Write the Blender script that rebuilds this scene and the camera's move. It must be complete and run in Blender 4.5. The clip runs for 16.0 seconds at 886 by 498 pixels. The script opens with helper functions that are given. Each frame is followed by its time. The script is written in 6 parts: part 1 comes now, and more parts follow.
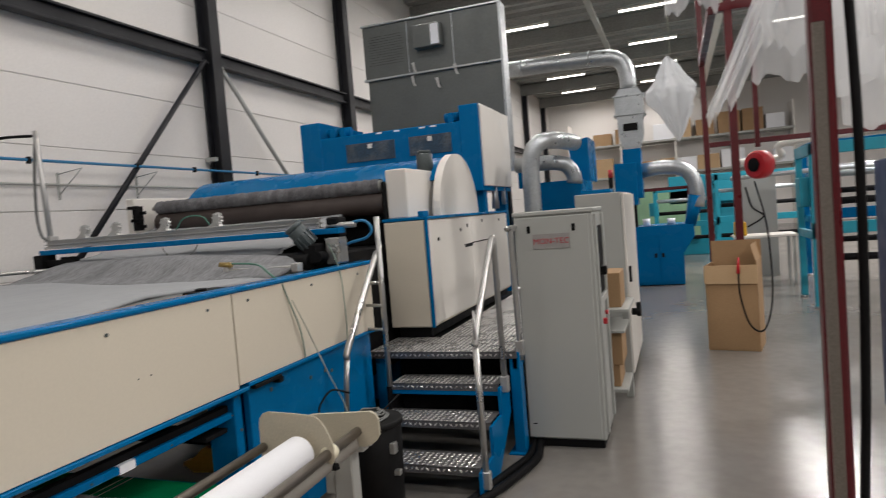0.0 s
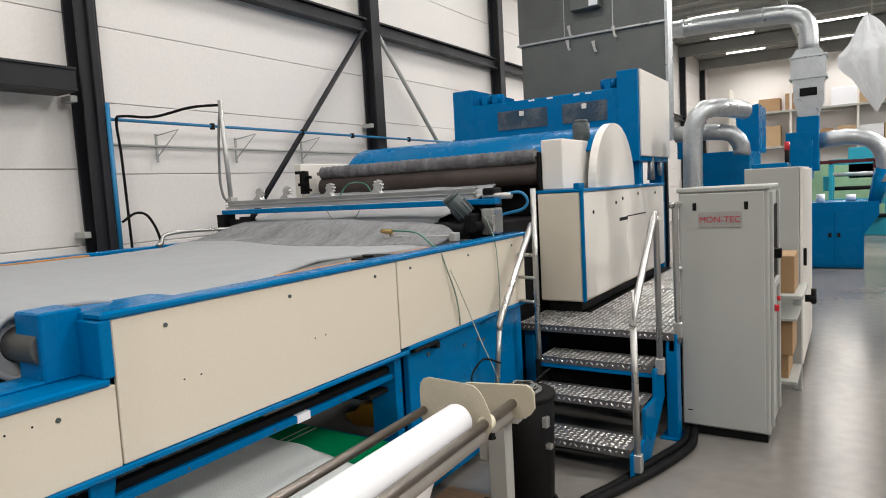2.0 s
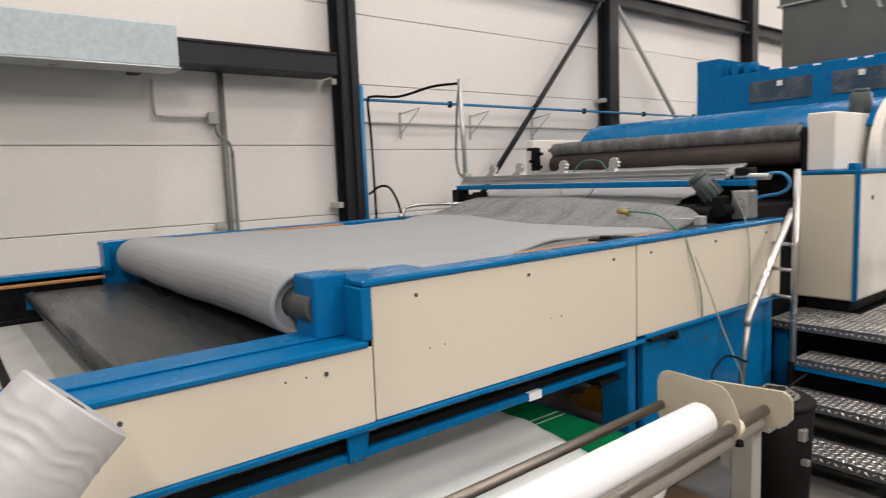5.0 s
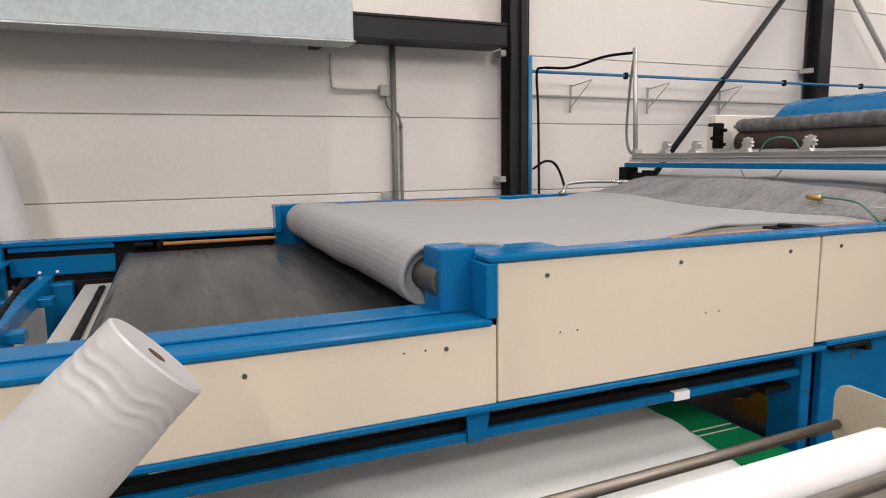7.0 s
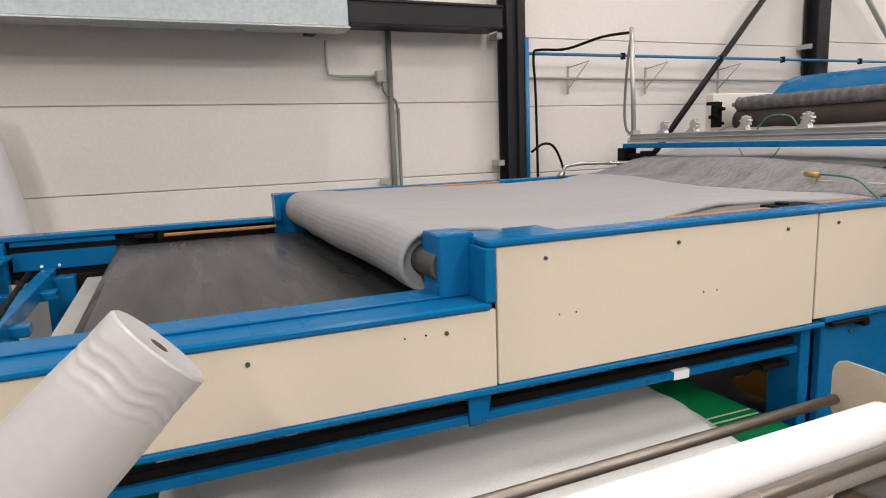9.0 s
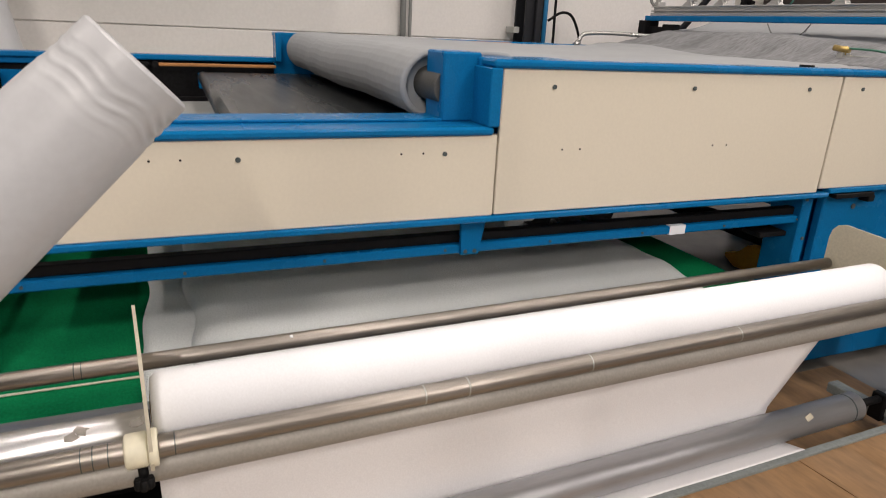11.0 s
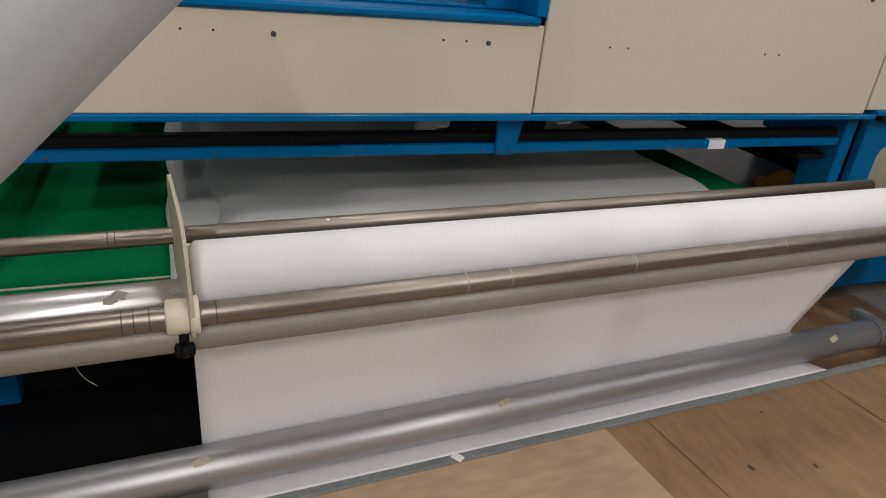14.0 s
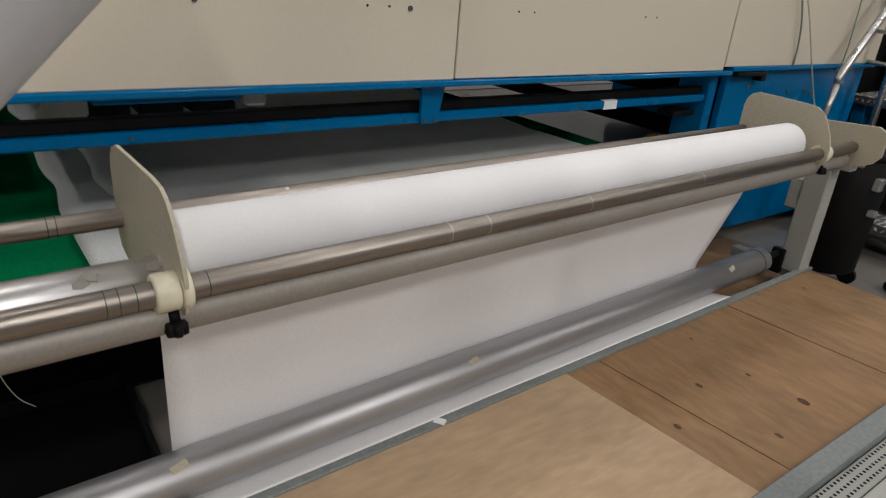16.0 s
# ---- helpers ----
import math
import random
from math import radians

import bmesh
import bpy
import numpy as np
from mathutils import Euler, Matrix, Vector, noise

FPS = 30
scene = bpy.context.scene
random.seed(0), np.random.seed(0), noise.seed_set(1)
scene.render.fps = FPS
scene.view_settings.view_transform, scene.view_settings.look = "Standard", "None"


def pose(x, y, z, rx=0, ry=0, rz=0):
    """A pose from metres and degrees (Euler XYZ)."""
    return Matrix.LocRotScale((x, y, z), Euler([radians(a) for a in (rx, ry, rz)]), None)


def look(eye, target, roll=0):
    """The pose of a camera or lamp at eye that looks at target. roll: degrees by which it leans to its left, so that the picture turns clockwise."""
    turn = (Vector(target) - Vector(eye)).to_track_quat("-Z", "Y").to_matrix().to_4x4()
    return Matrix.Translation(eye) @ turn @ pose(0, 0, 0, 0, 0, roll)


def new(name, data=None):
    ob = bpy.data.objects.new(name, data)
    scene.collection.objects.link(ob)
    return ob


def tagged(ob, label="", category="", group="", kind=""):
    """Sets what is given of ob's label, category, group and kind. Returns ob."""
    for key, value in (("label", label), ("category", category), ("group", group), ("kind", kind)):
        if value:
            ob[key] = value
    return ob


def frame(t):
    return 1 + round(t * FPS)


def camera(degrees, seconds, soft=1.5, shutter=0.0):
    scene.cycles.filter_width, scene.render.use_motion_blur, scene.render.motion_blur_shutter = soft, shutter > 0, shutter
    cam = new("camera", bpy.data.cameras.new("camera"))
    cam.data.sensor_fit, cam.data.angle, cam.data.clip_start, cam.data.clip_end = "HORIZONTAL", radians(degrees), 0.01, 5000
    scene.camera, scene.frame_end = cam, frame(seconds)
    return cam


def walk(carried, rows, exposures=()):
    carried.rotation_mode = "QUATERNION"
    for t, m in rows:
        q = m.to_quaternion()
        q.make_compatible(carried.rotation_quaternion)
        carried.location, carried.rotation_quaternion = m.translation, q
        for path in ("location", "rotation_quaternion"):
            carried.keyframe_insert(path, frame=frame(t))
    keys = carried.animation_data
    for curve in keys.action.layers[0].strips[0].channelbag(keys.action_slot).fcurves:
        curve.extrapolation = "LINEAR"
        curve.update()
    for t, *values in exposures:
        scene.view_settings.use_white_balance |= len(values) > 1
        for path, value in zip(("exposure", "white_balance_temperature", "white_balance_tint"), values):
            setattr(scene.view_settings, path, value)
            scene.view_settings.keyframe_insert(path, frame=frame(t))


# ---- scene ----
cam = camera(68.8, 16.0, soft=1.0, shutter=0.4)
PATH = [
    (0, (0.007, 0.015, 1.705), (-0.68, 1.891, 1.604), -4.6),
    (0.5, (-0.033, 0.013, 1.71), (-0.883, 1.818, 1.575), -3.0),
    (1, (-0.079, 0.021, 1.721), (-1.014, 1.781, 1.552), -3.6),
    (1.5, (-0.085, -0.011, 1.732), (-1.115, 1.693, 1.537), -3.0),
    (2, (-0.099, -0.022, 1.756), (-1.169, 1.659, 1.577), -3.1),
    (2.5, (-0.109, -0.044, 1.774), (-1.208, 1.617, 1.584), -2.1),
    (3, (-0.112, -0.08, 1.782), (-1.271, 1.542, 1.627), -2.1),
    (3.5, (-0.125, -0.113, 1.791), (-1.355, 1.457, 1.635), -2.2),
    (4, (-0.137, -0.143, 1.782), (-1.444, 1.362, 1.621), -2.5),
    (4.5, (-0.173, -0.134, 1.769), (-1.541, 1.312, 1.57), -2.5),
    (5, (-0.206, -0.043, 1.772), (-1.767, 1.187, 1.551), -2.2),
    (5.2, (-0.199, -0.013, 1.771), (-1.806, 1.153, 1.531), -1.7),
    (7.3, (-0.234, 0.158, 1.751), (-2.071, 0.896, 1.468), -1.3),
    (7.5, (-0.237, 0.165, 1.763), (-2.066, 0.921, 1.475), -2.6),
    (8, (-0.226, 0.157, 1.769), (-2.058, 0.909, 1.487), -3.1),
    (8.2, (-0.227, 0.145, 1.767), (-2.053, 0.909, 1.481), -2.9),
    (10.3, (-0.178, 0.147, 1.638), (-1.995, 0.834, 1.165), -0.5),
    (10.5, (-0.188, 0.152, 1.589), (-1.979, 0.86, 1.05), 0.2),
    (11, (-0.214, 0.151, 1.52), (-1.957, 0.885, 0.87), 2.8),
    (11.5, (-0.216, 0.132, 1.471), (-1.942, 0.869, 0.78), 4.4),
    (12, (-0.246, 0.127, 1.437), (-1.916, 0.877, 0.633), 6.1),
    (12.5, (-0.251, 0.113, 1.417), (-1.898, 0.88, 0.581), 6.7),
    (13, (-0.262, 0.102, 1.409), (-1.9, 0.848, 0.538), 6.4),
    (13.5, (-0.266, 0.088, 1.405), (-1.902, 0.816, 0.515), 6.4),
    (14, (-0.267, 0.071, 1.402), (-1.928, 0.783, 0.545), 5.9),
    (14.5, (-0.254, 0.031, 1.339), (-1.922, 0.802, 0.549), 7.2),
    (15, (-0.283, 0.017, 1.326), (-1.927, 0.835, 0.532), 8.7),
    (15.5, (-0.3, -0.097, 1.335), (-1.837, 0.874, 0.501), 2.3),
    (16, (-0.361, -0.181, 1.248), (-1.828, 0.927, 0.46), 4.7),
]
EXPOSURES = [(0.0, -0.92, 6450, 11), (0.5, -0.40, 6450, 10), (1.0, -0.34, 6450, 9), (2.5, -0.43, 6400, 9), (3.5, -0.42, 6450, 11), (5.0, -0.44, 6700, 12), (7.5, -0.39, 6800, 15),
             (8.2, -0.40, 6800, 15), (10.5, -0.28, 6850, 14), (11.0, -0.50, 6800, 14), (12.0, -1.00, 6850, 16), (12.5, -1.10, 6750, 14), (13.0, -1.18, 6650, 13), (14.0, -1.12, 6500, 12), (16.0, -1.14, 6450, 10)]
walk(cam, [(t, look(eye, target, roll)) for t, eye, target, roll in PATH], EXPOSURES)

# ---- world, light, exposure ----
world = bpy.data.worlds.new("hall_world")
world.use_nodes = True
scene.world = world
world.node_tree.nodes["Background"].inputs[0].default_value = (0.75, 0.82, 0.9, 1)
world.node_tree.nodes["Background"].inputs[1].default_value = 0.3
LAMP_ROWS = [-6.0, -2.0, 2.0, 6.0, 10.0, 14.5, 19.0, 23.1, 27.0, 30.7, 34.2]
LAMP_Z = 7.0
LAMPS = [(x, y, power) for y in LAMP_ROWS for x, power in ((-3.95, 100.0), (-0.45, 90.0))]
LAMPS += [(2.9, y, 130.0) for y in (-2.0, 4.0)] + [(3.9, y, 420.0) for y in (14.0, 17.0, 20.0, 23.1)]
# unseen columns added on the right, strong enough to light under the table
LAMPS += [(x, y, 560.0 if y < 10 else 380.0) for x in (6.4, 11.0) for y in (-3.0, 5.0, 13.0, 21.0)]
for lamp_x, lamp_y, power in LAMPS:
    data = bpy.data.lights.new("tube_light", "AREA")
    data.shape, data.size, data.size_y = "RECTANGLE", 1.5, 0.14
    data.energy, data.color = power, (1.0, 0.945, 0.895)
    new("tube_light", data).matrix_basis = pose(lamp_x, lamp_y, LAMP_Z - 0.09)


# ---- materials ----
def material(name, base, rough=0.5, metal=0.0, amount=0.12, scale=6.0, fine=60.0, bump=0.15, stain=None, stretch=(1, 1, 1), island=0.0,
             transmission=0.0, alpha=1.0, emit=0.0, depth=0.002, coat=0.0, rough_var=0.1, spec=0.5):
    m = bpy.data.materials.new(name)
    m.use_nodes = True
    nt = m.node_tree
    n, l = nt.nodes, nt.links
    b = n["Principled BSDF"]
    co = n.new("ShaderNodeTexCoord")
    mp = n.new("ShaderNodeMapping")
    mp.inputs["Scale"].default_value = stretch
    l.new(co.outputs["Object"], mp.inputs[0])
    big, small = n.new("ShaderNodeTexNoise"), n.new("ShaderNodeTexNoise")
    big.inputs["Scale"].default_value, big.inputs["Detail"].default_value = scale, 5
    small.inputs["Scale"].default_value, small.inputs["Detail"].default_value = fine, 4
    l.new(mp.outputs[0], big.inputs[0]), l.new(mp.outputs[0], small.inputs[0])
    mix = n.new("ShaderNodeMix")
    mix.data_type = "RGBA"
    dark = stain or tuple(c * 0.55 for c in base)
    mix.inputs[6].default_value, mix.inputs[7].default_value = (*base, 1), (*dark, 1)
    ramp = n.new("ShaderNodeMapRange")
    ramp.inputs[1].default_value, ramp.inputs[2].default_value = 0.42, 0.75
    ramp.inputs[3].default_value, ramp.inputs[4].default_value = 0.0, min(1.0, amount * 2.5)
    l.new(big.outputs[0], ramp.inputs[0])
    l.new(ramp.outputs[0], mix.inputs[0])
    hsv = n.new("ShaderNodeHueSaturation")
    val = n.new("ShaderNodeMapRange")
    val.inputs[1].default_value, val.inputs[2].default_value = 0.3, 0.7
    val.inputs[3].default_value, val.inputs[4].default_value = 1 - amount, 1 + amount
    l.new(small.outputs[0], val.inputs[0])
    if island:
        info, add, spread = n.new("ShaderNodeObjectInfo"), n.new("ShaderNodeMath"), n.new("ShaderNodeMapRange")
        spread.inputs[3].default_value, spread.inputs[4].default_value = -island, island
        l.new(info.outputs["Random"], spread.inputs[0])
        l.new(val.outputs[0], add.inputs[0]), l.new(spread.outputs[0], add.inputs[1])
        l.new(add.outputs[0], hsv.inputs["Value"])
    else:
        l.new(val.outputs[0], hsv.inputs["Value"])
    l.new(mix.outputs[2], hsv.inputs["Color"])
    l.new(hsv.outputs[0], b.inputs["Base Color"])
    rr = n.new("ShaderNodeMapRange")
    rr.inputs[1].default_value, rr.inputs[2].default_value = 0.3, 0.7
    rr.inputs[3].default_value, rr.inputs[4].default_value = max(0.02, rough - rough_var), min(1, rough + rough_var)
    l.new(big.outputs[0], rr.inputs[0]), l.new(rr.outputs[0], b.inputs["Roughness"])
    b.inputs["Metallic"].default_value = metal
    b.inputs["Transmission Weight"].default_value = transmission
    b.inputs["Alpha"].default_value = alpha
    b.inputs["Specular IOR Level"].default_value = spec
    b.inputs["Coat Weight"].default_value = coat
    if bump:
        bp = n.new("ShaderNodeBump")
        bp.inputs["Strength"].default_value, bp.inputs["Distance"].default_value = bump, depth
        l.new(small.outputs[0], bp.inputs["Height"]), l.new(bp.outputs[0], b.inputs["Normal"])
    if emit:
        b.inputs["Emission Color"].default_value, b.inputs["Emission Strength"].default_value = (*base, 1), emit
    return m


BLUE = material("blue_machine_paint", (0.0, 0.135, 0.345), 0.24, amount=0.10, scale=3, fine=180, bump=0.03, spec=0.11, stain=(0.0, 0.10, 0.27))
CREAM = material("cream_sheet_metal", (0.66, 0.605, 0.50), 0.42, amount=0.018, scale=1.6, fine=90, bump=0.02, stain=(0.50, 0.45, 0.37))
OFFWHITE = material("offwhite_sheet_metal", (0.76, 0.73, 0.68), 0.42, amount=0.03, scale=2, fine=220, bump=0.04, stain=(0.55, 0.52, 0.46))
GREYPAINT = material("light_grey_paint", (0.385, 0.395, 0.375), 0.45, amount=0.03, scale=2, fine=260, bump=0.04)
WALLWHITE = material("white_wall_panel", (0.80, 0.775, 0.75), 0.5, amount=0.03, scale=0.8, fine=40, bump=0.05, stain=(0.66, 0.63, 0.6), island=0.02)
DARKSTEEL = material("dark_grey_steel_paint", (0.019, 0.020, 0.024), 0.45, amount=0.12, scale=2, fine=120, bump=0.06, spec=0.25)
GALV = material("galvanised_sheet", (0.46, 0.49, 0.51), 0.36, 0.8, amount=0.10, scale=7, fine=40, bump=0.03)
PLENUM = material("dull_galvanised_duct", (0.125, 0.135, 0.13), 0.46, 0.35, amount=0.06, scale=3, fine=30, bump=0.02)
STEEL = material("brushed_steel_tube", (0.33, 0.30, 0.27), 0.34, 1.0, amount=0.12, scale=3, fine=240, bump=0.10, stretch=(1, 0.05, 1))
CHROME = material("galvanised_rail_tube", (0.50, 0.50, 0.49), 0.34, 0.9, amount=0.10, scale=6, fine=150, bump=0.05)
SILVER = material("bright_silver_tube", (0.68, 0.68, 0.69), 0.30, 0.9, amount=0.06, scale=3, fine=140, bump=0.05, stretch=(1, 0.1, 1))
GREYTUBE = material("grey_aluminium_tube", (0.42, 0.425, 0.44), 0.40, 0.78, amount=0.04, rough_var=0.03, scale=3, fine=140, bump=0.05, stretch=(1, 0.1, 1))
DULLTUBE = material("dull_grey_roller", (0.33, 0.31, 0.28), 0.55, 0.4, amount=0.08, scale=3, fine=140, bump=0.05)
ALU = material("aluminium_profile", (0.50, 0.50, 0.49), 0.42, 0.75, amount=0.06, scale=4, fine=200, bump=0.05)
TREAD = material("aluminium_tread_plate", (0.20, 0.20, 0.205), 0.42, 0.7, amount=0.25, scale=8, fine=80, bump=0.15)
TREADTOP = material("worn_tread_bumps", (0.78, 0.77, 0.75), 0.3, 0.85, amount=0.1, scale=10, fine=90, bump=0.05)
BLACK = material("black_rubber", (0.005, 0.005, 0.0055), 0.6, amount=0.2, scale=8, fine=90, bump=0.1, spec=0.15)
# near-black for dark parts, and for shade painted inside and under machines
DARK_AND_SHADE = material("dark_parts_and_shade", (0.009, 0.009, 0.010), 0.7, amount=0.3, scale=5, fine=50, bump=0.2, spec=0.12)
BELT = material("dark_grey_belt", (0.028, 0.031, 0.032), 0.30, amount=0.14, scale=2.2, fine=90, bump=0.04, stretch=(0.25, 2.2, 1), stain=(0.018, 0.022, 0.026), spec=0.35)
BEDBELT = material("grey_bed_belt", (0.42, 0.43, 0.42), 0.55, amount=0.12, scale=3, fine=120, bump=0.1)
GREEN = material("green_apron", (0.0, 0.175, 0.065), 0.8, amount=0.14, scale=2.5, fine=130, bump=0.12, spec=0.05)
SEAM = material("cream_belt_seam", (0.55, 0.58, 0.45), 0.6, amount=0.1)
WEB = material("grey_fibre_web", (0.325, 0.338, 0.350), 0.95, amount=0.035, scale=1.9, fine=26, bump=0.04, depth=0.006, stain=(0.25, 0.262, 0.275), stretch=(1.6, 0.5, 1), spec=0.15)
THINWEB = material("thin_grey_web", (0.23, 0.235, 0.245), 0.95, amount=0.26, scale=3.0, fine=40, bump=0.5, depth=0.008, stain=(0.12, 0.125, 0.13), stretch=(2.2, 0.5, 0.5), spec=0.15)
BATT = material("white_fibre_batt", (0.84, 0.87, 0.86), 0.95, amount=0.06, scale=2.5, fine=150, bump=0.7, depth=0.008, stain=(0.72, 0.75, 0.74))
PAPER = material("white_nonwoven", (0.83, 0.845, 0.88), 0.75, amount=0.03, scale=3, fine=200, bump=0.10)
PAPERSHEET = material("white_hanging_sheet", (0.80, 0.795, 0.81), 0.8, amount=0.04, scale=2, fine=200, bump=0.10)
WRAP = material("white_plastic_wrap", (0.48, 0.49, 0.51), 0.36, amount=0.03, scale=4, fine=60, bump=0.03)
FUZZ = material("fuzzy_grey_roller", (0.10, 0.10, 0.105), 0.95, amount=0.25, scale=6, fine=60, bump=0.8, depth=0.008, stain=(0.26, 0.26, 0.28), stretch=(2.5, 1, 1))
BROWN = material("dark_brown_roller", (0.045, 0.032, 0.028), 0.6, amount=0.2, scale=5, fine=160, bump=0.4)
PLY = material("plywood_board", (0.43, 0.31, 0.195), 0.6, amount=0.11, scale=2.2, fine=14, bump=0.08, stretch=(3, 0.8, 1), stain=(0.32, 0.21, 0.12), island=0.03)
PLANK = material("worn_plank", (0.255, 0.148, 0.070), 0.62, amount=0.20, scale=3.0, fine=12, bump=0.16, stretch=(1.0, 3, 1), stain=(0.185, 0.118, 0.066), island=0.04)
KNOT = material("dark_wood_knot", (0.09, 0.045, 0.022), 0.7, amount=0.3)
CARD = material("brown_cardboard", (0.36, 0.225, 0.115), 0.75, amount=0.07, scale=3, fine=90, bump=0.1, island=0.06)
CARDLIGHT = material("pale_cardboard", (0.50, 0.345, 0.195), 0.75, amount=0.05, scale=3, fine=90, bump=0.1)
WOOD = material("orange_wood_strip", (0.45, 0.20, 0.06), 0.5, amount=0.2, scale=4, fine=40, bump=0.1, stretch=(6, 0.5, 6))
RED = material("dark_red_paint", (0.095, 0.006, 0.010), 0.35, amount=0.15, scale=4, fine=120, bump=0.06)
REELRED = material("red_plastic", (0.48, 0.015, 0.025), 0.35, amount=0.06)
SIGNGREY = material("grey_name_plate", (0.30, 0.29, 0.28), 0.45, amount=0.06)
SIGNRED = material("red_lettering", (0.42, 0.03, 0.05), 0.5, amount=0.05)
MOTOR = material("grey_green_motor", (0.065, 0.082, 0.086), 0.45, 0.1, amount=0.2, scale=8, fine=80, bump=0.12)
# very bright orange: the light beyond the opening is put into the colour
LITORANGE = material("lit_orange_gap", (0.98, 0.55, 0.08), 0.5, amount=0.05)
PALEBLUE = material("pale_blue_sheet", (0.47, 0.56, 0.60), 0.55, amount=0.10, scale=4, fine=30, bump=0.08, stain=(0.36, 0.42, 0.42))
BEIGE = material("beige_plastic_plate", (0.50, 0.46, 0.36), 0.5, amount=0.08, scale=4, fine=120, bump=0.08)
IVORY = material("ivory_collar", (0.76, 0.72, 0.56), 0.4, amount=0.05)
FRAMEGREY = material("grey_green_frame_paint", (0.20, 0.225, 0.225), 0.5, amount=0.15, scale=5, fine=80, bump=0.1)
ROLLERGREY = material("dark_grey_roller", (0.085, 0.085, 0.08), 0.5, 0.3, amount=0.12, scale=3, fine=120, bump=0.06)
STEPGREY = material("grey_step_sheet", (0.32, 0.33, 0.315), 0.45, amount=0.05, scale=2, fine=200, bump=0.05)
BEDGREY = material("dark_grey_bed", (0.15, 0.165, 0.16), 0.55, amount=0.12, scale=3, fine=120, bump=0.1)
HOSE = material("green_air_hose", (0.05, 0.19, 0.13), 0.4, amount=0.05)
HOSEPALE = material("pale_green_hose", (0.20, 0.27, 0.22), 0.4, amount=0.05)
HOSEBLUE = material("blue_air_pipe", (0.02, 0.20, 0.42), 0.4, amount=0.05)
WIRE = material("grey_cable", (0.16, 0.165, 0.16), 0.5, amount=0.1)
WIREPALE = material("pale_cable", (0.42, 0.43, 0.36), 0.5, amount=0.1)
BRASS = material("brass_fitting", (0.50, 0.36, 0.14), 0.35, 0.9, amount=0.1)
TUBEGLOW = material("lit_tube", (1.0, 0.97, 0.9), 0.4, amount=0.0, emit=6.0)
ROOF = material("grey_roof_sheet", (0.30, 0.30, 0.285), 0.55, 0.1, amount=0.14, scale=1.2, fine=20, bump=0.05)
TEAL = material("teal_machine_paint", (0.01, 0.26, 0.36), 0.42, amount=0.1, scale=3, fine=120, bump=0.06)
PALEGREEN = material("pale_green_panel", (0.25, 0.42, 0.26), 0.5, amount=0.1)
RECESS = material("dark_blue_recess", (0.02, 0.05, 0.085), 0.5, amount=0.4, scale=6, fine=60, stain=(0.12, 0.13, 0.14))
YELLOW = material("yellow_case", (0.70, 0.40, 0.02), 0.45, amount=0.06)


def plastic(name, colour, clear, gloss):
    """Thin plastic that lets light through and shines."""
    m = bpy.data.materials.new(name)
    m.use_nodes = True
    n, l = m.node_tree.nodes, m.node_tree.links
    out = n["Material Output"]
    co, noise_a, bp = n.new("ShaderNodeTexCoord"), n.new("ShaderNodeTexNoise"), n.new("ShaderNodeBump")
    noise_a.inputs["Scale"].default_value, noise_a.inputs["Detail"].default_value = 9, 4
    bp.inputs["Strength"].default_value, bp.inputs["Distance"].default_value = 0.5, 0.02
    l.new(co.outputs["Object"], noise_a.inputs[0]), l.new(noise_a.outputs[0], bp.inputs["Height"])
    b, tr, tp = n["Principled BSDF"], n.new("ShaderNodeBsdfTranslucent"), n.new("ShaderNodeBsdfTransparent")
    b.inputs["Base Color"].default_value, b.inputs["Roughness"].default_value = (*colour, 1), gloss
    tr.inputs[0].default_value = (*colour, 1)
    l.new(bp.outputs[0], b.inputs["Normal"])
    m1, m2 = n.new("ShaderNodeMixShader"), n.new("ShaderNodeMixShader")
    m1.inputs[0].default_value, m2.inputs[0].default_value = 0.5, clear
    l.new(b.outputs[0], m1.inputs[1]), l.new(tr.outputs[0], m1.inputs[2])
    l.new(m1.outputs[0], m2.inputs[1]), l.new(tp.outputs[0], m2.inputs[2])
    l.new(m2.outputs[0], out.inputs[0])
    return m


FILM = plastic("clear_plastic_film", (0.93, 0.94, 0.95), 0.5, 0.12)
BAG = plastic("white_plastic_bag", (0.86, 0.88, 0.90), 0.06, 0.25)


def concrete():
    m = material("polished_concrete", (0.20, 0.188, 0.172), 0.20, amount=0.06, scale=0.7, fine=9, bump=0.008, stain=(0.135, 0.13, 0.122), rough_var=0.05)
    return m


CONCRETE = concrete()


